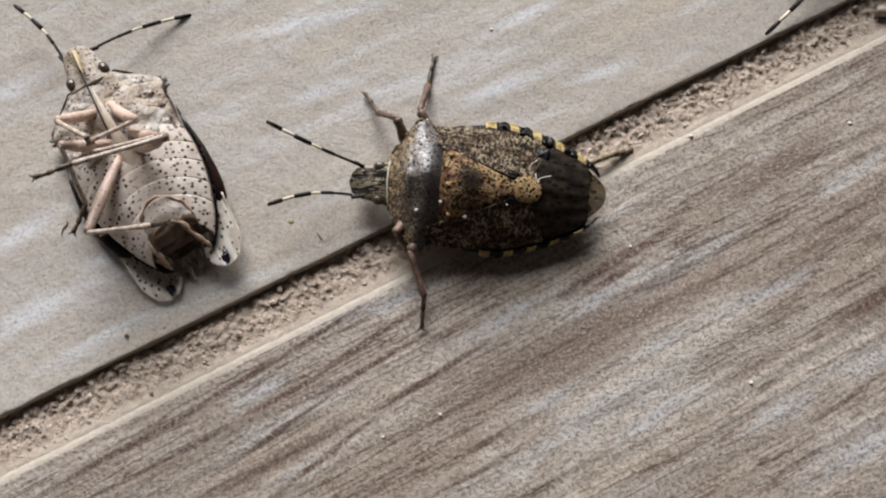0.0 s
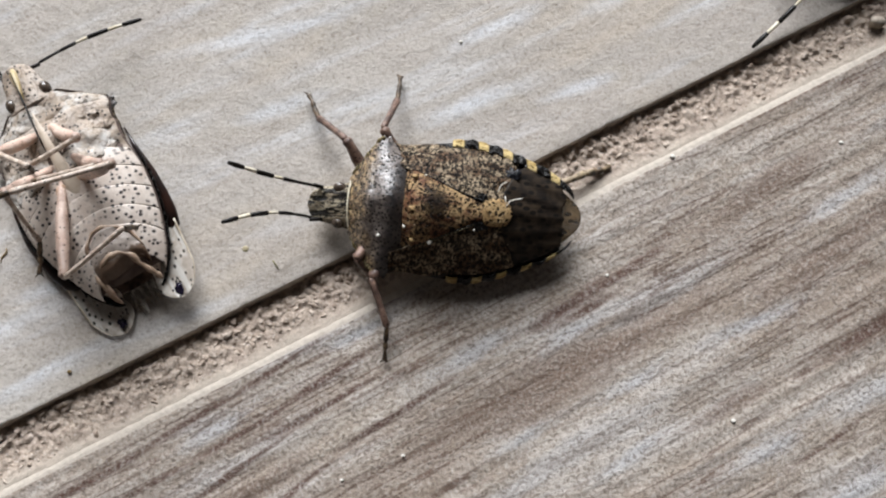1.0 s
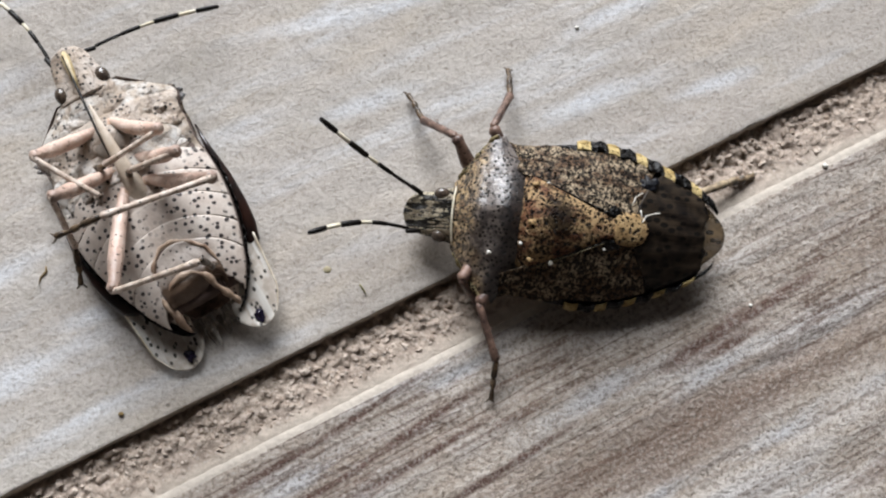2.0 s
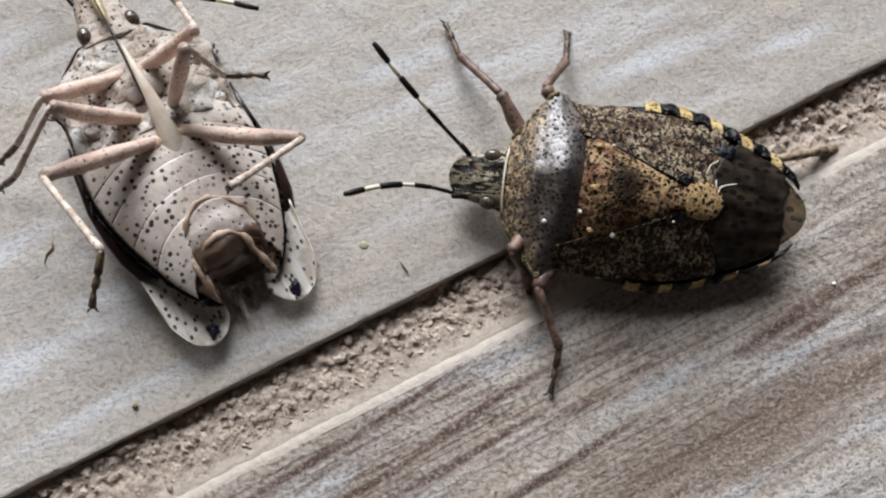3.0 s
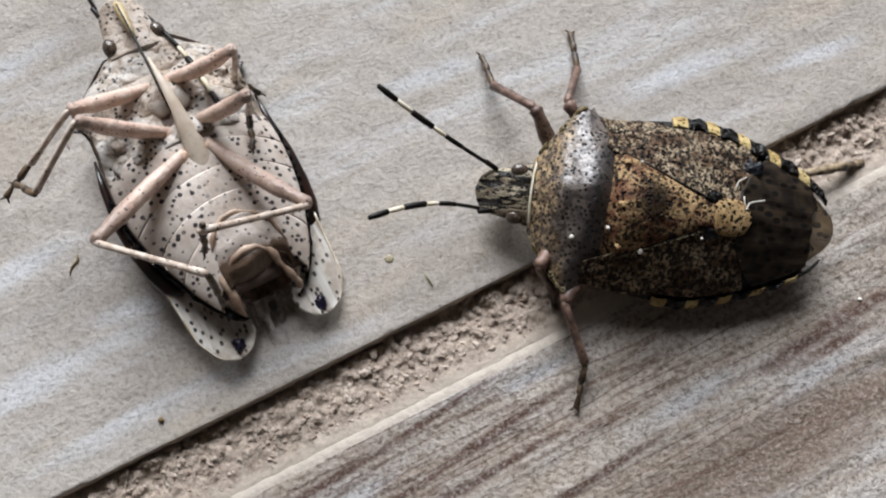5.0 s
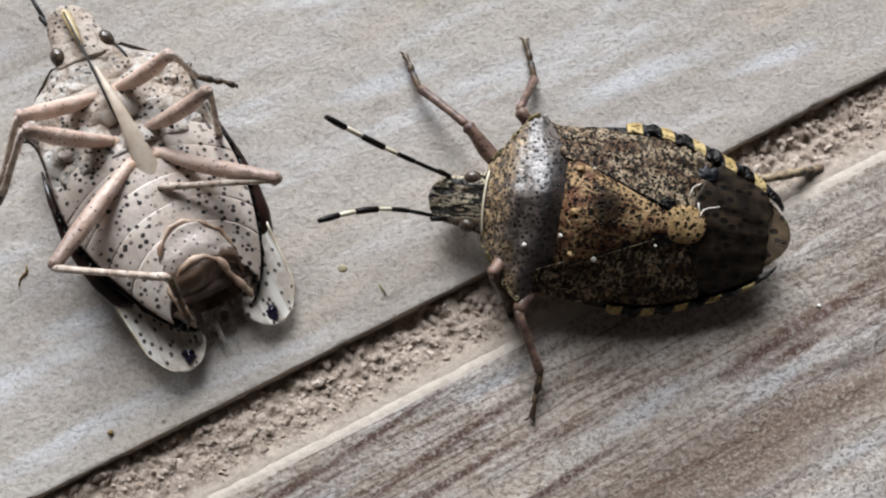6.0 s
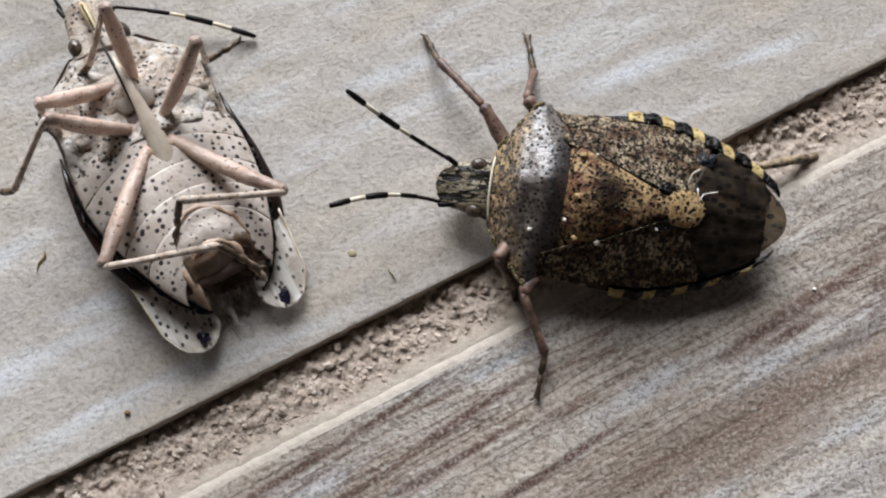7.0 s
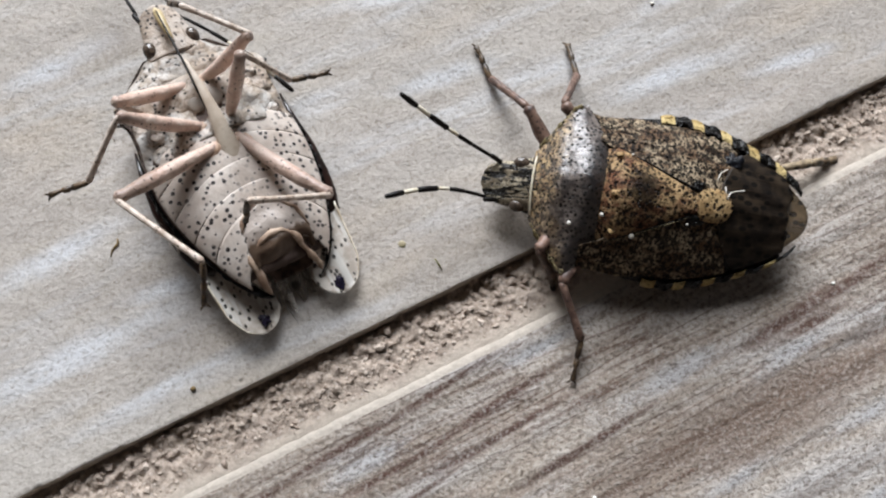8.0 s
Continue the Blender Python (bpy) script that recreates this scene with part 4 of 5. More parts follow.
def build_belly(bug, pale):
    """Plates of the under side."""
    m_belly, m_thorax = (M_BELLY, M_THORAX) if pale else (M_CORIUM, M_CORIUM)
    def plate(name, s0, s1, bow, mat, rise, label="", wide=0.955, nu=18, nv=40, lumps=0.0):
        def fn(a, b):
            y1 = 2 * b - 1
            s = s0 + (s1 - s0) * a + bow * (1 - y1 * y1)
            s = min(s, 15.3)
            y = y1 * half(s) * wide
            ridge = 0.03 * max(0.0, math.sin(math.pi * a)) ** 0.8
            lump = lumps * noise.noise(Vector((s * 0.9, y * 0.9, 4))) if lumps else 0
            return at(s, y, under(s, y) - rise - ridge - lump)
        return part(name, sheet(fn, nu, nv, -0.14), mat, bug, label)
    # sternites bow towards the head in the middle
    starts = [7.1, 8.4, 9.7, 11.0, 12.2]
    for i, s0 in enumerate(starts):
        s1 = starts[i + 1] - 0.07 if i < 4 else 14.0
        plate("belly_plate", s0 + 0.5, s1 + 0.5, -1.0 - 0.12 * i, m_belly, 0.06 + 0.012 * i, "pale belly plate with black dots" if pale else "")
    plate("thorax_plate", 2.5, 4.3, -0.1, m_thorax, 0.05, "", 0.95, 12, 40, 0.3)
    plate("thorax_plate", 4.2, 5.9, -0.15, m_thorax, 0.09, "", 0.95, 12, 40, 0.3)
    plate("thorax_plate", 5.8, 7.7, -0.3, m_thorax, 0.08, "", 0.95, 12, 40, 0.45)
    for k, (s, y, z) in HIPS.items():
        sg = 1 if y > 0 else -1
        if pale:
            run = [at(s + 0.45, y + 0.75 * sg, z + 0.4), at(s + 0.35, y + 0.35 * sg, z + 0.22), at(s + 0.12, y + 0.05 * sg, z + 0.08), at(s, y - 0.1 * sg, z), at(s - 0.12, y, z)]
            part("hip", tube(run, [0.2, 0.36, 0.34, 0.28, 0.16], 14), M_COXA, bug, "orange-tan hip joint")
        else:
            part("hip", blob(at(s + 0.05, y + 0.25 * sg, z + 0.18), (0.5, 0.46, 0.4), 3, None, 0.15, ord(k[1])), M_LEG, bug)
    # beak and the long forward spine
    part("belly_spine", tube([at(9.7, 0, 0.86), at(9.0, 0, 0.7), at(8.2, 0, 0.54), at(7.4, 0, 0.34), at(6.4, 0, 0.1), at(5.0, 0, 0.1), at(3.9, 0, 0.35), at(3.5, 0, 0.45)],
                             [0.3, 0.5, 0.5, 0.41, 0.29, 0.18, 0.08, 0.03], 18, None, 0.42), M_SPINE if pale else M_LEG, bug, "long straw-coloured spine" if pale else "")
    beak = part("beak", tube([at(0.35, 0, 1.4), at(0.7, 0, 1.12), at(1.3, 0.03, 0.95), at(1.9, 0.06, 0.75), at(2.5, 0.1, 0.6)],
                             [0.12, 0.22, 0.2, 0.14, 0.07], 12), M_BEAK if pale else M_FOOT, bug, "yellowish beak folded under the head")
    part("bristle", tube([at(0.6, 0.06, 0.92), at(1.4, 0.08, 0.76), at(2.5, 0.12, 0.5), at(3.6, 0.16, 0.24), at(5.0, 0.24, 0.0), at(6.4, 0.3, -0.06)],
                         [0.03, 0.05, 0.06, 0.06, 0.055, 0.02], 8), M_ANT_BLACK, beak, "thin black bristle along the spine")


# ---- the brown bug, standing across the joint ----
LEAN_BROWN, SUNK = 12.0, 0.2


def stand(dy=0.0, yaw=0.0):
    """The brown bug's pose, leaning to its far side: dy across its axis in mm, yaw in degrees."""
    a = radians(-6.4)
    m = pose((11.62 - dy * math.sin(a)) * MM, (2.05 + dy * math.cos(a)) * MM, (1.5 - SUNK) * MM, LEAN_BROWN, 0, -6.4 + yaw)
    return m @ pose(0, 0, -1.5 * MM)


BROWN = build_bug("stink_bug", False)
tagged(BROWN, "mottled brown stink bug with yellow-black rim standing on tiles", "insect", "stink bugs on the tiles")
build_belly(BROWN, False)
BROWN_LEGS = {k: build_leg(BROWN, k, (M_LEG_MOTTLED,) * 3 if k == "L3" else (M_LEG, M_LEG, M_FOOT), LENGTHS_BROWN) for k in HIPS}
BROWN_ANTENNAE = (build_antenna(BROWN, 0.1, 0.913), build_antenna(BROWN, -0.45, 0.812))
ANT_BASES = (Vector((0.75, 0.98, 1.9)), Vector((0.75, -0.85, 1.9)))

# seconds; azimuth and elevation in degrees of thigh, shin and foot of the standing legs, in the bug's space
STANCE = {
    "L1": [
        (0, 119, 26, 152, -64, 125, -32),
        (0.5, 124, 14, 128, -26, 114, -35),
        (1.0, 128, 17, 143, -45, 117, -29),
        (1.7, 125, 24, 154, -57, 125, -31),
        (3.0, 129, 5, 138, -34, 118, -23),
        (3.5, 128, 12, 143, -41, 118, -26),
        (4.0, 129, 16, 142, -46, 117, -29),
        (4.7, 128, 20, 147, -50, 115, -32),
        (5.8, 126, 11, 144, -37, 118, -32),
        (6.0, 139, 4, 145, -30, 119, -23),
        (6.5, 136, 5, 145, -33, 126, -22),
        (7.0, 131, 2, 138, -22, 121, -39),
        (7.5, 131, 3, 138, -30, 121, -26),
        (8.0, 130, 5, 141, -42, 120, -13),
    ],
    "L2": [
        (0, 124, 3, 77, -45, 81, -15),
        (0.5, 124, 12, 74, -43, 90, -32),
        (1.0, 125, 16, 70, -45, 87, -38),
        (1.7, 126, 17, 66, -43, 93, -44),
        (3.0, 131, 16, 58, -48, 88, -39),
        (3.5, 127, 6, 73, -37, 88, -30),
        (4.0, 132, 5, 80, -46, 107, -14),
        (4.7, 132, 8, 74, -47, 104, -23),
        (5.8, 133, 11, 75, -51, 104, -23),
        (6.0, 133, 8, 68, -49, 108, -17),
        (6.5, 131, 14, 74, -52, 103, -33),
        (7.0, 132, 12, 76, -55, 103, -23),
        (7.5, 135, 11, 65, -50, 104, -20),
        (8.0, 134, 13, 69, -48, 108, -29),
    ],
    "R1": [(0.0, -122, 34, -49, -46, -75, -46), (8.0, -122, 34, -49, -46, -75, -46)],
    "R2": [(0.0, -131, 25, -69, -3, -92, -12), (1.7, -131, 25, -69, -3, -92, -12), (3.0, -124, 24, -63, -8, -95, -4), (8.0, -124, 24, -63, -8, -95, -4)],
    "L3": [(0.0, 8, 2, 25, -13, 17, -25), (1.7, 8, 2, 25, -13, 17, -25), (3.0, 15, 0, 18, -9, 15, -30), (8.0, 15, 0, 18, -9, 15, -30)],
    "R3": [(0.0, -22, 6, 60, -14, 168, -6), (8.0, -22, 6, 60, -14, 168, -6)],
}


def antenna_pose(base, az, el):
    return Matrix.Translation(at(*base) * MM) @ Euler((0, radians(-el), radians(az))).to_matrix().to_4x4()


def set_legs(legs, tables, sizes):
    """The first pose of every leg."""
    for k, pieces in legs.items():
        for ob, rows in zip(pieces, leg_rows(k, tables[k][:1], sizes)):
            ob.matrix_basis = rows[0][1]


set_legs(BROWN_LEGS, STANCE, LENGTHS_BROWN)
BROWN.matrix_basis = stand()
for ob, base, az in zip(BROWN_ANTENNAE, ANT_BASES, (152, -171)):
    ob.matrix_basis = antenna_pose(base, az, -4)

# a second brown bug beyond the joint's end, of which only an antenna reaches in
OTHER = copy_thing(BROWN, pose(35.56 * MM, 25.16 * MM, 0, 0, 0, 100))
tagged(OTHER, "brown stink bug with one banded antenna over the joint", "insect", "stink bugs on the tiles")
for ob in OTHER.children:
    if ob.name.startswith("antenna") and ob.matrix_basis.translation.y > 0:
        ob.matrix_basis = antenna_pose(ANT_BASES[0], 125, -12) @ Matrix.Diagonal((1.22, 1.15, 1.15, 1.0))
    elif ob.name.startswith("antenna"):
        ob.matrix_basis = antenna_pose(ANT_BASES[1], -100, -10)

# dust specks and a white thread stuck to the shield
for s, y, r in ((4.12, -1.57, 0.1), (5.52, -1.03, 0.1), (6.97, -0.4, 0.13), (6.98, -1.84, 0.12), (7.48, 0.22, 0.07), (6.49, -1.22, 0.06), (6.6, 1.85, 0.07), (9.4, -1.0, 0.06)):
    part("dust_speck", blob(at(s, y, back(s, y) + (0.22 if s > 6 else 0.0)), (r, r, r * 0.7), 2, None, 0.3, s), M_DUST, BROWN, "white dust speck")
lint = [(10.61, 1.17), (10.78, 1.56), (11.13, 1.78)], [(11.03, 0.95), (11.06, 0.78), (11.13, 0.37), (11.3, 0.7), (11.54, 0.79), (12.01, 0.9)]
for run in lint:
    part("lint_thread", tube([at(s, y, back(s, y) + 0.28) for s, y in run], [0.03] * len(run), 6), M_DUST, BROWN, "thin white thread")

# ---- the pale bug, on its back ----
TOP[0] = 3.45      # the upturned bug lies on a flattened back
PALE = build_bug("upturned_stink_bug", True)
tagged(PALE, "pale stink bug on its back, dotted belly up, legs kicking", "insect", "stink bugs on the tiles")
build_belly(PALE, True)
PALE_LEGS = {k: build_leg(PALE, k, (M_LEG_PALE, M_TIBIA_PALE, M_FOOT), LENGTHS) for k in HIPS}
PALE_ANTENNAE = (build_antenna(PALE, 0.3, 0.76), build_antenna(PALE, -0.3))


def pale_extras():
    for side in (-1, 1):
        def lobe(a, b, side=side):
            s = 12.2 + 4.2 * a
            w = 1.2 * math.sqrt(max(0.0, 1 - max(0.0, (a - 0.62) / 0.385) ** 2)) * min(1, 0.6 + 0.6 * a)
            y = side * ((2.95 if side > 0 else 2.8) - 0.85 * min(1, a * 1.25)) + w * (2 * b - 1)
            return at(s, y, (2.58 + 0.1 * a if side > 0 else 2.35 - 0.3 * a) + 0.05 * math.sin(9 * b + 4 * a) - 0.1 * (2 * b - 1) ** 2)
        wing = part("membrane", sheet(lobe, 30, 18, 0.03), M_MEMBRANE_PALE, PALE, "clear spotted wing membrane")
        run = [lobe(k / 14, 1.0 if side > 0 else 0.0) - Vector((0, 0, 0.03)) for k in range(15)]
        part("membrane_rim", tube(run, [0.05] * 9 + [0.04, 0.035, 0.03, 0.025, 0.02, 0.01], 6), M_VEIN, wing, "pale stiff rim of the membrane")
        part("membrane_spot", blob(at(15.85, (1.95 if side > 0 else 1.9) * side, 2.58 if side > 0 else 2.0), (0.26, 0.2, 0.03), 3, None, 1.2, side * 2.3), M_SPOT, wing, "dark spot near the tip")
        part("tail_point", tube([at(13.0, 1.75 * side, 1.45), at(13.8, 1.5 * side, 1.6), at(14.5, 1.25 * side, 1.9), at(14.75, 1.1 * side, 2.05)], [0.3, 0.42, 0.25, 0.03], 12, None, 0.5), M_BELLY, PALE, "pale pointed plate beside the tail")
        part("wing_root", tube([at(6.2, 3.78 * side, 2.2), at(7.5, 3.98 * side, 2.15), at(9.2, 4.12 * side, 2.15), at(10.6, 3.95 * side, 2.2), at(11.6, 3.7 * side, 2.3), at(12.4, 3.38 * side, 2.45), at(12.9, 3.0 * side, 2.5)], [0.05, 0.16, 0.22, 0.3, 0.38, 0.4, 0.14], 12, None, 0.6),
             M_AMBER, PALE, "dark amber wing edge")
    def dome(a, b):
        y1 = 2 * b - 1
        s = 11.2 + 0.75 * y1 * y1 + (2.5 - 0.55 * y1 * y1) * a
        y = -0.1 + y1 * (1.42 + 0.1 * math.sin(math.pi * a))
        swell = 0.14 * math.exp(-((a - 0.38) / 0.3) ** 2) * (1 - y1 * y1)
        skew = 0.1 * math.sin(2.5 * y1 + 0.6)
        dip = 0.7 * max(0.0, (a - 0.7 - skew * 0.7) / 0.3) ** 1.5 * (1 - y1 ** 6)
        rag = 0.1 * noise.noise(Vector((s * 1.5, y * 1.5, 6)))
        return at(s + 0.3 * a * noise.noise(Vector((y * 1.4, 2, 5))), y, 0.34 + 0.4 * y1 * y1 + 0.2 * a - swell + dip + rag)
    part("tail_dome", sheet(dome, 30, 26, -0.2), M_DOME, PALE, "pale dome sinking into a brown hollow")
    def floor_(a, b):
        y1 = 2 * b - 1
        return at(13.3 + 1.3 * a, -0.1 + 1.25 * y1 * (1 - 0.2 * a), 1.4 + 0.5 * a - 0.4 * y1 ** 4 + 0.2 * noise.noise(Vector((a * 3, y1 * 2.2, 3))))
    part("tail_hollow", sheet(floor_, 12, 16, -0.1), M_DARK, PALE, "brown hollow at the tail, shade in its colour")
    def shred(a, b):
        y1 = 2 * b - 1
        ends = 1.7 + 0.9 * noise.noise(Vector((y1 * 3.1, 4, 1))) + 0.5 * noise.noise(Vector((y1 * 9, 1, 1)))
        s = 13.9 + ends * a
        return at(s, -0.05 + y1 * (0.75 + 0.25 * a), 2.3 + 0.5 * a + 0.16 * math.sin(7 * y1 + 2 * a))
    part("torn_membrane", sheet(shred, 16, 40, 0.03), M_SHRED, PALE, "frayed clear shred of wing membrane")
    for i, (y, e) in enumerate(((0.75, 2.3), (0.2, 1.7), (-0.5, 1.9))):
        part("torn_fibre", tube([at(14.4, y, 2.5), at(14.4 + e * 0.5, y + 0.15 * i, 2.85), at(14.4 + e, y + 0.3 * i - 0.2, 3.1)], [0.07, 0.03, 0.01], 6, None, 0.4), M_SHRED, PALE, "frayed clear wing shred")
    # folded pale plates beside the hollow
    for y0, k in ((1.45, 1.0), (-1.5, 0.8)):
        def fold(a, b, y0=y0, k=k):
            y1 = 2 * b - 1
            w = 0.55 * k * (1 - a) ** 0.7
            return at(12.6 + 1.9 * k * a, y0 * (1 - 0.25 * a) + w * y1, 1.15 + 0.55 * a + 0.3 * y1 * y1 + 0.08 * noise.noise(Vector((a * 4, y1 * 2, y0))))
        part("tail_plate", sheet(fold, 16, 12, -0.08), M_BELLY, PALE, "pale folded pointed plate at the tail")
    # fleshy folds round the dome and along the hollow
    folds = ([(13.0, -1.62, 0.8), (11.95, -1.36, 0.62), (11.35, -0.8, 0.46), (11.05, -0.15, 0.38), (11.08, 0.45, 0.4), (11.5, 1.0, 0.52), (12.1, 1.35, 0.68)],
             [(13.2, 1.35, 0.95), (12.85, 0.9, 0.62), (12.68, 0.3, 0.42), (12.72, -0.3, 0.42), (13.1, -0.8, 0.6), (13.9, -1.02, 0.98), (14.5, -1.3, 1.4), (14.95, -1.42, 1.75)],
             [(13.0, 1.5, 0.95), (13.7, 1.45, 1.15), (14.4, 1.35, 1.5), (15.0, 1.25, 1.9)])
    for i, run in enumerate(folds):
        fine = []
        for p, q in zip(run, run[1:]):
            fine += [Vector(p).lerp(Vector(q), k / 4) for k in range(4)]
        fine.append(Vector(run[-1]))
        fat = [(0.11 if i == 0 else 0.15) * (1 + 0.7 * noise.noise(p * 1.9)) * min(1, 0.35 + 0.3 * min(k, len(fine) - 1 - k)) for k, p in enumerate(fine)]
        part("fleshy_fold", tube([at(p.x, p.y + 0.1 * noise.noise(p * 2.3), p.z) for p in fine], fat, 12, None, 0.8), M_FLESH, PALE, "crumpled pinkish-brown fold of skin at the tail")
    # grey joint discs and lumps of the thorax
    for side in (-1, 1):
        part("joint_disc", blob(at(5.55, 0.45 * side, 0.78), (0.5, 0.42, 0.16)), M_DISC, PALE, "smooth grey disc between the legs")
        rnd = random.Random(31 + side)
        lobes = [(3.0, 0.7), (3.3, 1.55), (3.9, 1.0), (4.0, 2.3), (4.75, 1.6), (4.9, 2.5), (5.6, 1.9), (5.75, 2.75),
                 (6.2, 1.7), (6.35, 2.4), (6.95, 2.0), (7.1, 2.8), (7.45, 1.6)]
        for i, (s, y) in enumerate(lobes):
            r = rnd.uniform(0.38, 0.6)
            bm = blob((0, 0, 0), (r * rnd.uniform(0.55, 0.8), r * rnd.uniform(0.95, 1.3), 0.22), 3, None, 0.4, i * 1.3 + side)
            turn = Matrix.Rotation(radians(side * rnd.uniform(-35, 15)), 3, "Z")
            bmesh.ops.transform(bm, matrix=Matrix.Translation(at(s, y * side, under(s, y) + 0.16)) @ turn.to_4x4(), verts=bm.verts)
            part("thorax_lobe", bm, M_THORAX, PALE)


def dome_material():
    m = Mat("dome_pale_to_brown", rough=0.4, spec=0.5)
    v = m.coord()
    n = m.noise(v, 1.3, 4)
    x = m.times(m.axis(v, 0), m.times(n, 1.2), "ADD")
    c = m.mix(m.ramp(n, 0.3, 0.7), lin("C2B6AC"), lin("AA9C90"))
    c = m.mix(m.ramp(m.cells(v, 2.4, 0.8, True), 0.09, 0.15, 0.9, 0.0), c, lin("262027"))
    # brown skin past the lip, its tone deepened for the overhang's shade
    c = m.mix(m.ramp(x, 5.2, 5.6, 0.0, 0.95), c, lin("624D3C"))
    return m.base(c).bump(m.noise(v, 3.5, 3), 0.06).m


M_DOME = dome_material()
M_VEIN = plain("vein_ivory", "E4DCCB", 0.35, 0.5, "B9A98F", 1.5)
M_FLESH = plain("fold_pinkish_brown", "C0A892", 0.4, 0.45, "8F7460", 1.6)
M_SPOT = plain("spot_violet_black", "14101C", 0.12, 0.6, "2A2438", 3.0)
M_DISC = plain("joint_grey", "9C9287", 0.45, 0.35, "877C71", 1.0)
M_AMBER = plain("amber_dark", "2A1710", 0.3, 0.5, "0E0908", 0.9)
pale_extras()


def draw_in(bug, amount=0.075):
    """The upturned bug's flank with y < 0 is drawn in a little behind the thorax."""
    for ob in bug.children:
        if ob.name.split(".")[0] in ("leg", "antenna", "hip", "membrane", "head", "pronotum"):
            continue
        for v in ob.data.vertices:
            s = v.co.x / MM + 8.0
            k = min(max((s - 5.8) / 1.2, 0.0), 1.0) * (1 - 0.8 * min(max((s - 9.5) / 3.5, 0.0), 1.0))
            if v.co.y < 0:
                v.co.y *= 1 - amount * k * min(1.0, -v.co.y / MM)


draw_in(PALE)

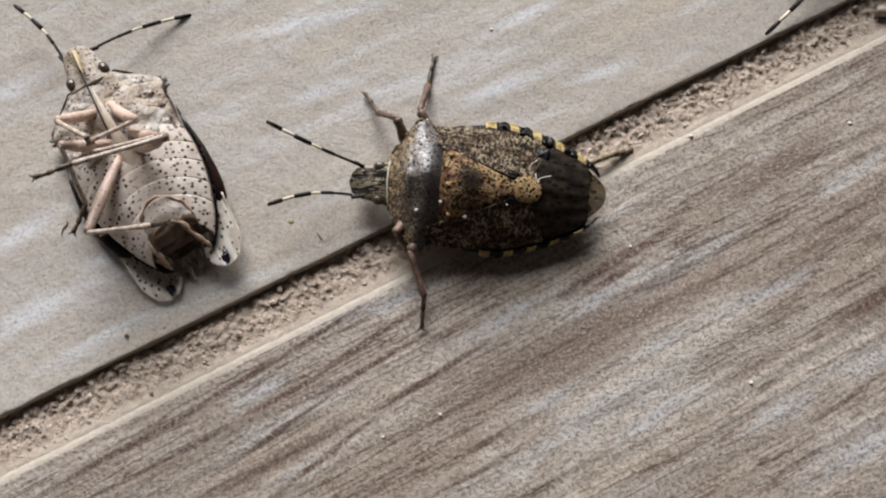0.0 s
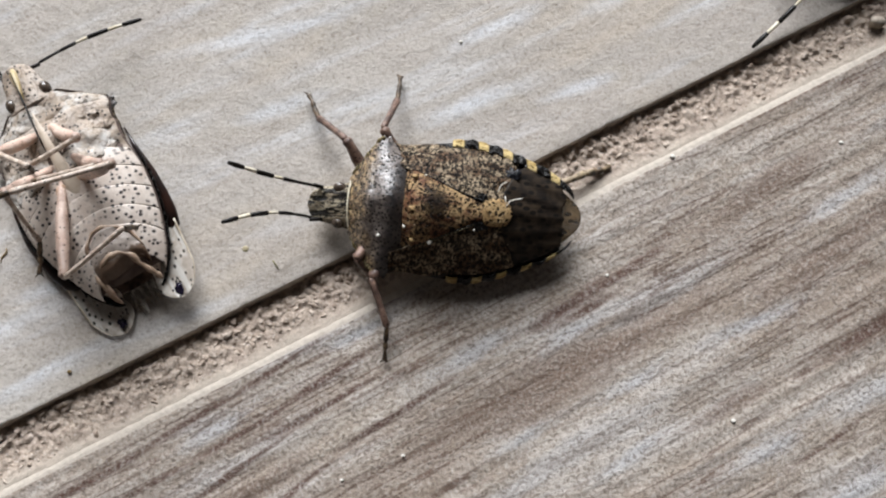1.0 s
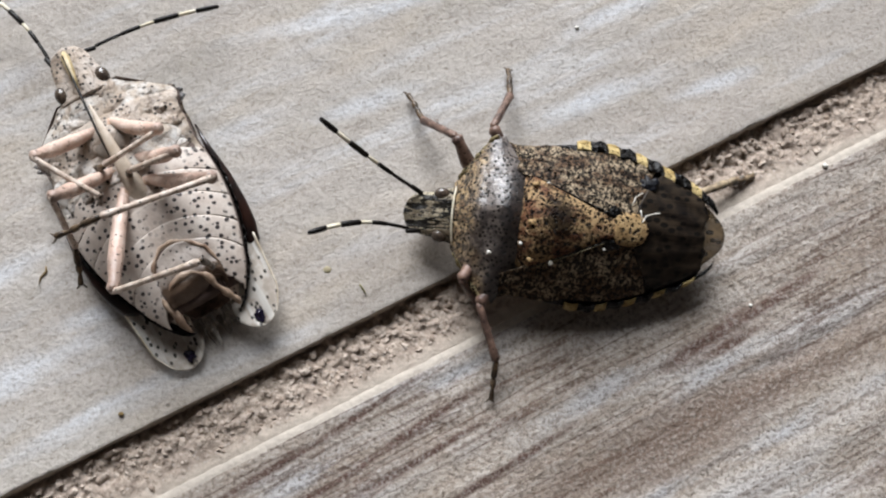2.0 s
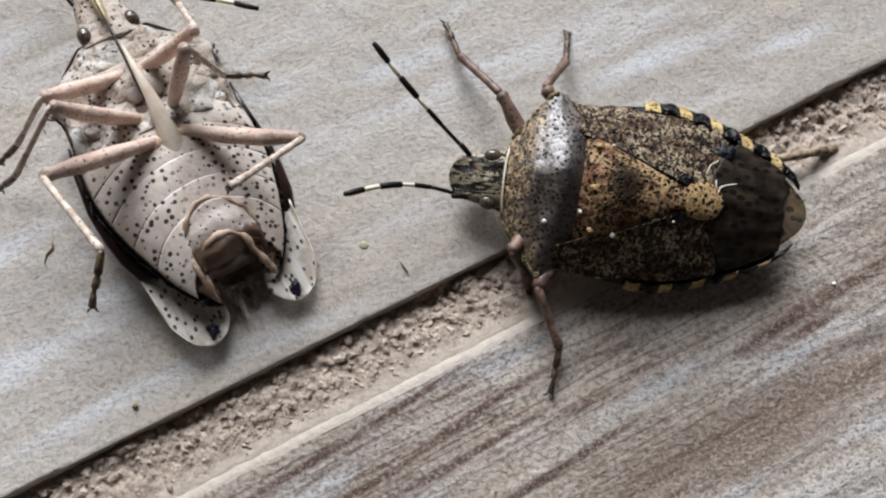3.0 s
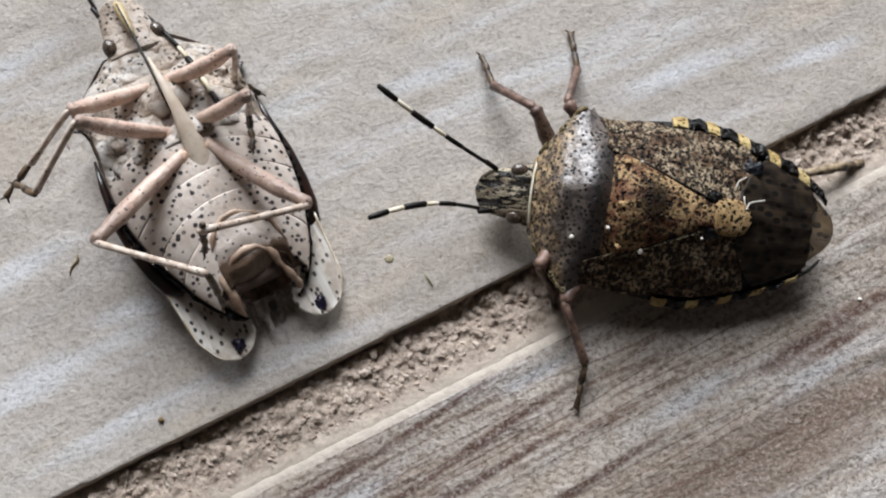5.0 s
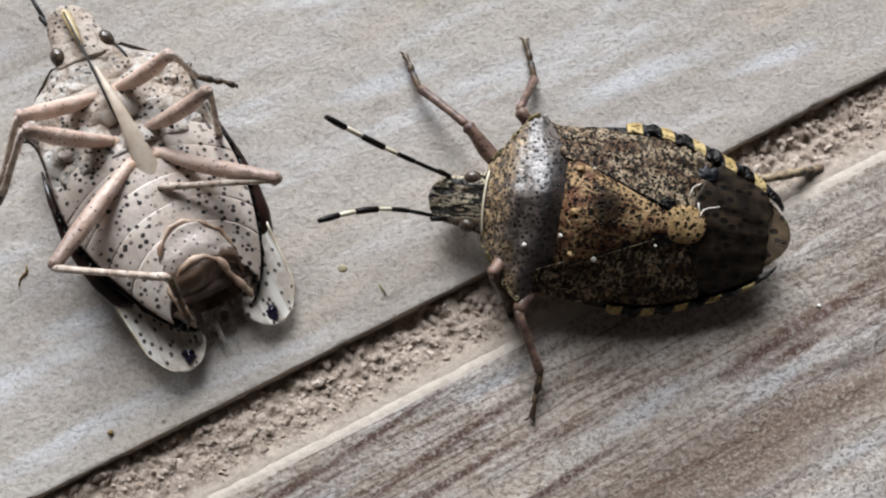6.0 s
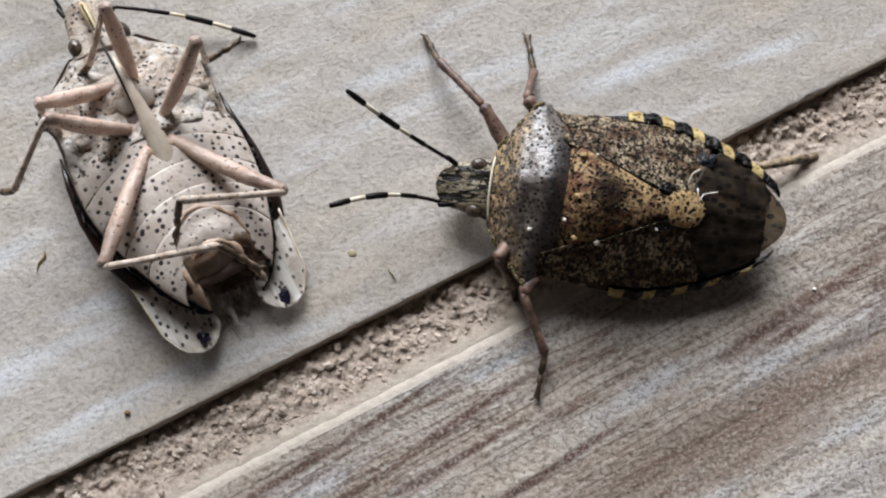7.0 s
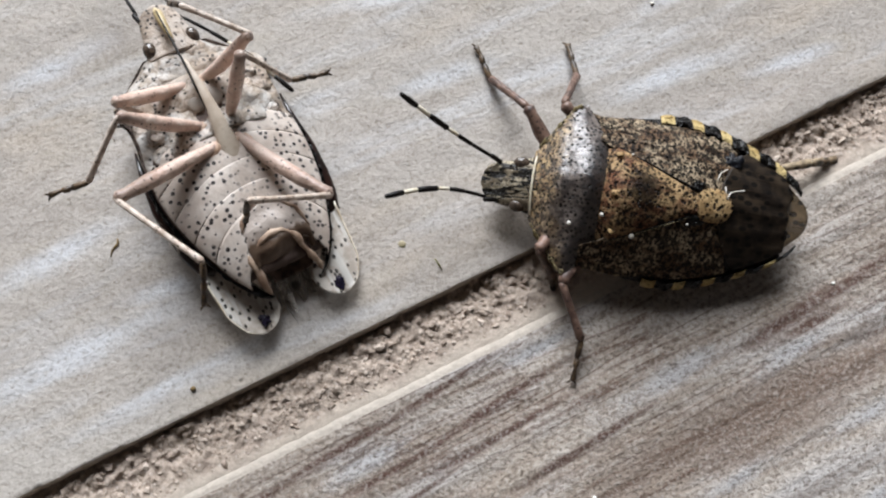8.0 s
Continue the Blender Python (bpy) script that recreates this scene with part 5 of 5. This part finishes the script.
# seconds; azimuth and elevation in degrees of thigh, shin and foot, in the bug's space
KICKS = {
    "L1": [
        (0, 66, -61, -28, -35, 130, 79),
        (0.5, 45, -66, -34, -37, 140, 76),
        (1, 53, -62, -35, -36, 125, 77),
        (1.5, 68, -55, -45, -34, 146, 77),
        (1.7, 68, -55, -45, -33, 144, 77),
        (2.8, 83, -30, 105, 63, 74, 61),
        (3, 84, -27, 80, 60, 91, 55),
        (3.5, 87, -17, 77, 51, 59, 8),
        (4, 89, -17, 82, 50, 82, 1),
        (4.5, 89, -17, 87, 50, 75, 23),
        (4.7, 85, -27, 83, 47, 59, 8),
        (5.8, 86, -26, 60, 41, 108, 70),
        (6, 83, -33, 50, 46, 92, 68),
        (6.5, 80, -39, 84, 62, 87, 45),
        (7, 84, -32, -58, 80, 2, 24),
        (7.5, 88, -26, -71, 55, -9, 76),
        (8, 87, -27, -70, 53, -55, 74),
    ],
    "L2": [
        (0, 79, -66, 14, 37, 52, 1),
        (0.5, 57, -71, 3, 18, 42, 18),
        (1, 55, -61, 10, 52, 31, 5),
        (1.5, 58, -60, 15, 60, 20, 7),
        (1.7, 57, -60, 16, 60, 20, 7),
        (2.8, 102, -42, 70, 62, 71, 74),
        (3, 102, -44, 66, 47, 110, 62),
        (3.5, 103, -42, 64, 40, 117, 23),
        (4, 106, -41, 71, 44, 99, 30),
        (4.5, 106, -40, 68, 46, 104, 20),
        (4.7, 104, -41, 67, 43, 153, 43),
        (5.8, 104, -43, 52, 48, 127, 54),
        (6, 102, -46, 63, 58, 83, 60),
        (6.5, 106, -44, 82, 64, 101, 58),
        (7, 101, -46, 61, 46, 135, 56),
        (7.5, 103, -36, 57, 51, 100, -2),
        (8, 104, -38, 60, 48, 97, 12),
    ],
    "L3": [
        (0, 40, -27, -59, -33, -113, 72),
        (0.5, 22, -22, -81, -27, -134, 81),
        (1, 21, -17, -91, -27, -133, 82),
        (1.5, 15, -25, -88, -34, -127, 80),
        (1.7, 15, -25, -88, -34, -128, 80),
        (2.8, 82, -28, -17, -10, 24, 40),
        (3, 84, -31, -8, -32, 36, 24),
        (3.5, 73, -21, -27, -23, 5, 38),
        (4, 80, -20, -17, -37, 24, 48),
        (4.5, 85, -27, -10, -32, 37, 30),
        (4.7, 66, -16, -40, -25, -11, 54),
        (5.8, 63, -20, -43, -25, 2, 63),
        (6, 57, -13, -52, -27, -1, 36),
        (6.5, 67, -22, -38, -20, 18, 74),
        (7, 44, -8, -68, -26, -39, 28),
        (7.5, 46, -7, -65, -26, -36, 22),
        (8, 79, -19, -23, -19, 22, 41),
    ],
    "R1": [
        (0, -23, -43, 99, 13, 128, 62),
        (0.5, -28, -42, 101, 7, 131, 56),
        (1, -32, -46, 95, 13, 129, 58),
        (1.5, -38, -42, 95, 20, 127, 56),
        (1.7, -38, -42, 95, 20, 127, 56),
        (2.8, -57, -33, 91, 35, 133, 69),
        (3, -72, -56, -171, 45, -177, 44),
        (3.5, -61, -57, -154, 46, -82, 57),
        (4, -64, -57, -165, 51, -177, 50),
        (4.5, -75, -50, -171, 47, 177, 47),
        (4.7, -70, -47, 93, 87, -53, 61),
        (5.8, -63, -52, -111, 67, -58, -2),
        (6, -69, -55, -87, 71, -51, 2),
        (6.5, -72, -35, 53, 84, 18, -56),
        (7, 176, -59, 55, 61, 96, 60),
        (7.5, -80, -60, -176, 42, 168, 48),
        (8, -87, -57, 140, 5, 174, 55),
    ],
    "R2": [
        (0, -34, -52, 106, 3, 135, 61),
        (0.5, -43, -46, 106, 4, 126, 49),
        (1, -37, -50, 110, 13, 126, 50),
        (1.5, -44, -47, 113, 16, 124, 46),
        (1.7, -44, -46, 113, 16, 123, 45),
        (2.8, -78, -73, -63, 70, -47, 2),
        (3, -113, -78, -75, 65, -64, -5),
        (3.5, -92, -72, -104, 69, -73, -11),
        (4, -80, -83, -133, 56, -115, 24),
        (4.5, -108, -78, -66, 61, -67, -8),
        (4.7, -64, -76, -78, 73, 2, -52),
        (5.8, -39, -34, 153, 52, 133, 70),
        (6, -69, -56, -20, 81, -121, 80),
        (6.5, -54, -76, -90, 63, -70, 58),
        (7, -116, -58, -122, 78, -94, -16),
        (7.5, -123, -79, -46, 48, -62, -10),
        (8, -137, -75, -66, 50, -74, -13),
    ],
    "R3": [
        (0, -50, -59, 98, -14, 94, -15),
        (0.5, -50, -54, 104, -5, 103, 25),
        (1, -55, -55, 99, -20, 102, 10),
        (1.5, -56, -55, 101, -17, 94, -17),
        (1.7, -57, -54, 101, -17, 94, -17),
        (2.8, -38, -23, 73, -33, 178, 84),
        (3, -50, -27, 72, -33, -157, 75),
        (3.5, -20, -22, 85, -34, 33, 47),
        (4, -21, -14, 96, -25, 19, 54),
        (4.5, -71, -34, 86, -23, 158, 68),
        (4.7, -20, -23, 91, -36, 16, 71),
        (5.8, -40, -22, 121, 25, 41, 74),
        (6, -44, -21, 118, 20, 19, 77),
        (6.5, -63, -30, 104, 1, -147, 82),
        (7, -33, -15, 102, -28, 38, 59),
        (7.5, -63, -12, 99, -7, -142, 84),
        (8, -23, -21, 98, -37, 28, 81),
    ],
}


def lie(x, y, yaw, roll):
    """The pose of the pale bug on its back, turned about a point in its trunk."""
    m = pose(0, 0, 0, 180 + roll, 3, yaw)
    return Matrix.Translation(Vector((x, y, 0.42)) * MM - m @ Vector((0, 0, 3.0 * MM))) @ m


# ---- small things ----
def fibre(points, r, mat, label):
    bm = tube([Vector(p) for p in points], [r * 0.6] + [r] * (len(points) - 2) + [r * 0.4], 6)
    return tagged(part("fibre", bm, mat), label, "fibre")


fibre([(-13.55, 0.1, 0.08), (-13.5, -0.15, 0.1), (-13.75, -0.45, 0.08), (-13.8, -0.8, 0.08)], 0.06, M_FIBRE, "short curled brown plant fibre on the tile")
fibre([(1.55, -0.65, 0.07), (1.75, -0.95, 0.08), (1.9, -1.2, 0.07)], 0.04, M_GREEN, "tiny greenish fibre on the pale tile")


def crumb(x, y, r, mat, label, flat=0.6, name="crumb", z=0.0):
    bm = blob((0, 0, 0), (r, r * 0.8, r * flat), 2, None, 0.5, x)
    ob = part(name, bm, mat)
    ob.location = (x * MM, y * MM, (z + r * flat * 0.6) * MM)
    return tagged(ob, label, "crumb")


for x, y, r, m, lb in ((-0.04, 0.06, 0.2, M_SMUDGE, "flat olive speck of dirt"), (-9.59, -6.94, 0.13, M_FIBRE, "tiny dark crumb on the pale tile"),
                       (27.85, -10.04, 0.2, M_DUST, "white crumb on the brown tile"), (25.25, 5.63, 0.22, M_DUST, "white crumb at the worn tile edge"),
                       (8.98, -11.77, 0.14, M_DUST, "small white crumb on the brown tile"), (5.6, -13.04, 0.14, M_DUST, "small white crumb on the brown tile"),
                       (20.95, -1.58, 0.14, M_DUST, "small white crumb on the brown tile"), (35.7, 6.57, 0.18, M_DUST, "white crumb on the brown tile"),
                       (12.6, 12.86, 0.16, M_DUST, "small white crumb on the pale tile")):
    crumb(x, y, r * (0.72 if m is M_DUST else 1.0), m, lb, 0.1 if m is M_SMUDGE else 0.6)
crumb(38.75, 14.4, 0.5, M_PEBBLE, "round grey pebble in the joint", 0.9, "pebble", -0.22)


def build_post():
    """A dark, rounded foot of furniture that stands at the joint's far end."""
    bm = bmesh.new()
    bmesh.ops.create_cube(bm, size=1.0)
    bmesh.ops.scale(bm, vec=(22, 19, 60), verts=bm.verts)
    bmesh.ops.bevel(bm, geom=bm.edges[:], offset=0.5, segments=3, affect="EDGES", profile=0.5)
    bmesh.ops.translate(bm, verts=bm.verts, vec=(0, 0, 30.15))
    ob = part("furniture_foot", bm, M_POST)
    ob.matrix_world = JOINT @ pose(48.4 * MM, -8.7 * MM, 0, 0, 0, -5)
    return tagged(ob, "dark blue-grey painted foot of furniture on the tiles", "furniture foot")


build_post()


def motions():
    walk(BROWN, [(0.0, stand(-0.33, 3.1)), (1.0, stand(-0.1, 3.1)), (1.6, stand(0.1, 3.0)), (2.9, stand()), (8.0, stand())])
    for k, pieces in BROWN_LEGS.items():
        for ob, rows in zip(pieces, leg_rows(k, STANCE[k], LENGTHS_BROWN)):
            walk(ob, rows)
    upper = [(0.0, 159, 12), (0.5, 172, 42), (1.0, 170, 42), (1.5, 162, 31), (1.7, 152, 26), (2.8, 145, 31), (3.0, 139, 18), (3.2, 145, 12), (3.5, 155, 8),
             (4.0, 153, 8), (4.5, 152, 15), (4.7, 153, 17), (5.8, 154, 26), (6.0, 163, 31), (6.5, 158, 31), (7.0, 156, 33), (7.5, 156, 30), (8.0, 157, 32)]
    lower = [(0.0, -171, 8), (1.5, -175, 26), (2.8, -173, 27), (3.5, -171, 25), (4.0, -167, 26), (4.7, -168, 22), (5.8, -172, 24), (6.5, -172, 23), (7.0, -172, 23), (7.5, -174, 23), (8.0, -173, 24)]
    for ob, base, rows in zip(BROWN_ANTENNAE, ANT_BASES, (upper, lower)):
        walk(ob, [(t, antenna_pose(base, az, el)) for t, az, el in rows])
    b = lie(-8.53, 3.96, -61, -11)
    walk(PALE, [(0.0, lie(-9.26, 3.53, -60, 3)), (1.0, lie(-9.06, 3.46, -59.2, 5)), (1.7, lie(-8.9, 3.4, -58.7, 6)), (2.6, b), (3.5, b), (8.0, b)])
    for k, pieces in PALE_LEGS.items():
        for ob, rows in zip(pieces, leg_rows(k, KICKS[k], LENGTHS)):
            walk(ob, rows)
    # the antenna with y > 0 shows beside the fibre, the other swings over the head
    sway = [(0.0, -90, 20), (0.5, -88, 12), (1.0, -88, 10), (1.6, -88, 12), (2.3, -75, 0), (3.0, -50, -20), (3.5, -27, -36), (4.5, -8, -22), (6.0, -7, -10), (6.5, -13, -29), (7.0, -55, 2), (7.5, -39, 4), (8.0, -30, 0)]
    rest = antenna_pose((0.5, 0.8, 1.9), 168, 5)
    walk(PALE_ANTENNAE[0], [(0.0, rest), (8.0, rest)])
    walk(PALE_ANTENNAE[1], [(t, antenna_pose((0.5, -0.8, 1.9), az, el)) for t, az, el in sway])


motions()
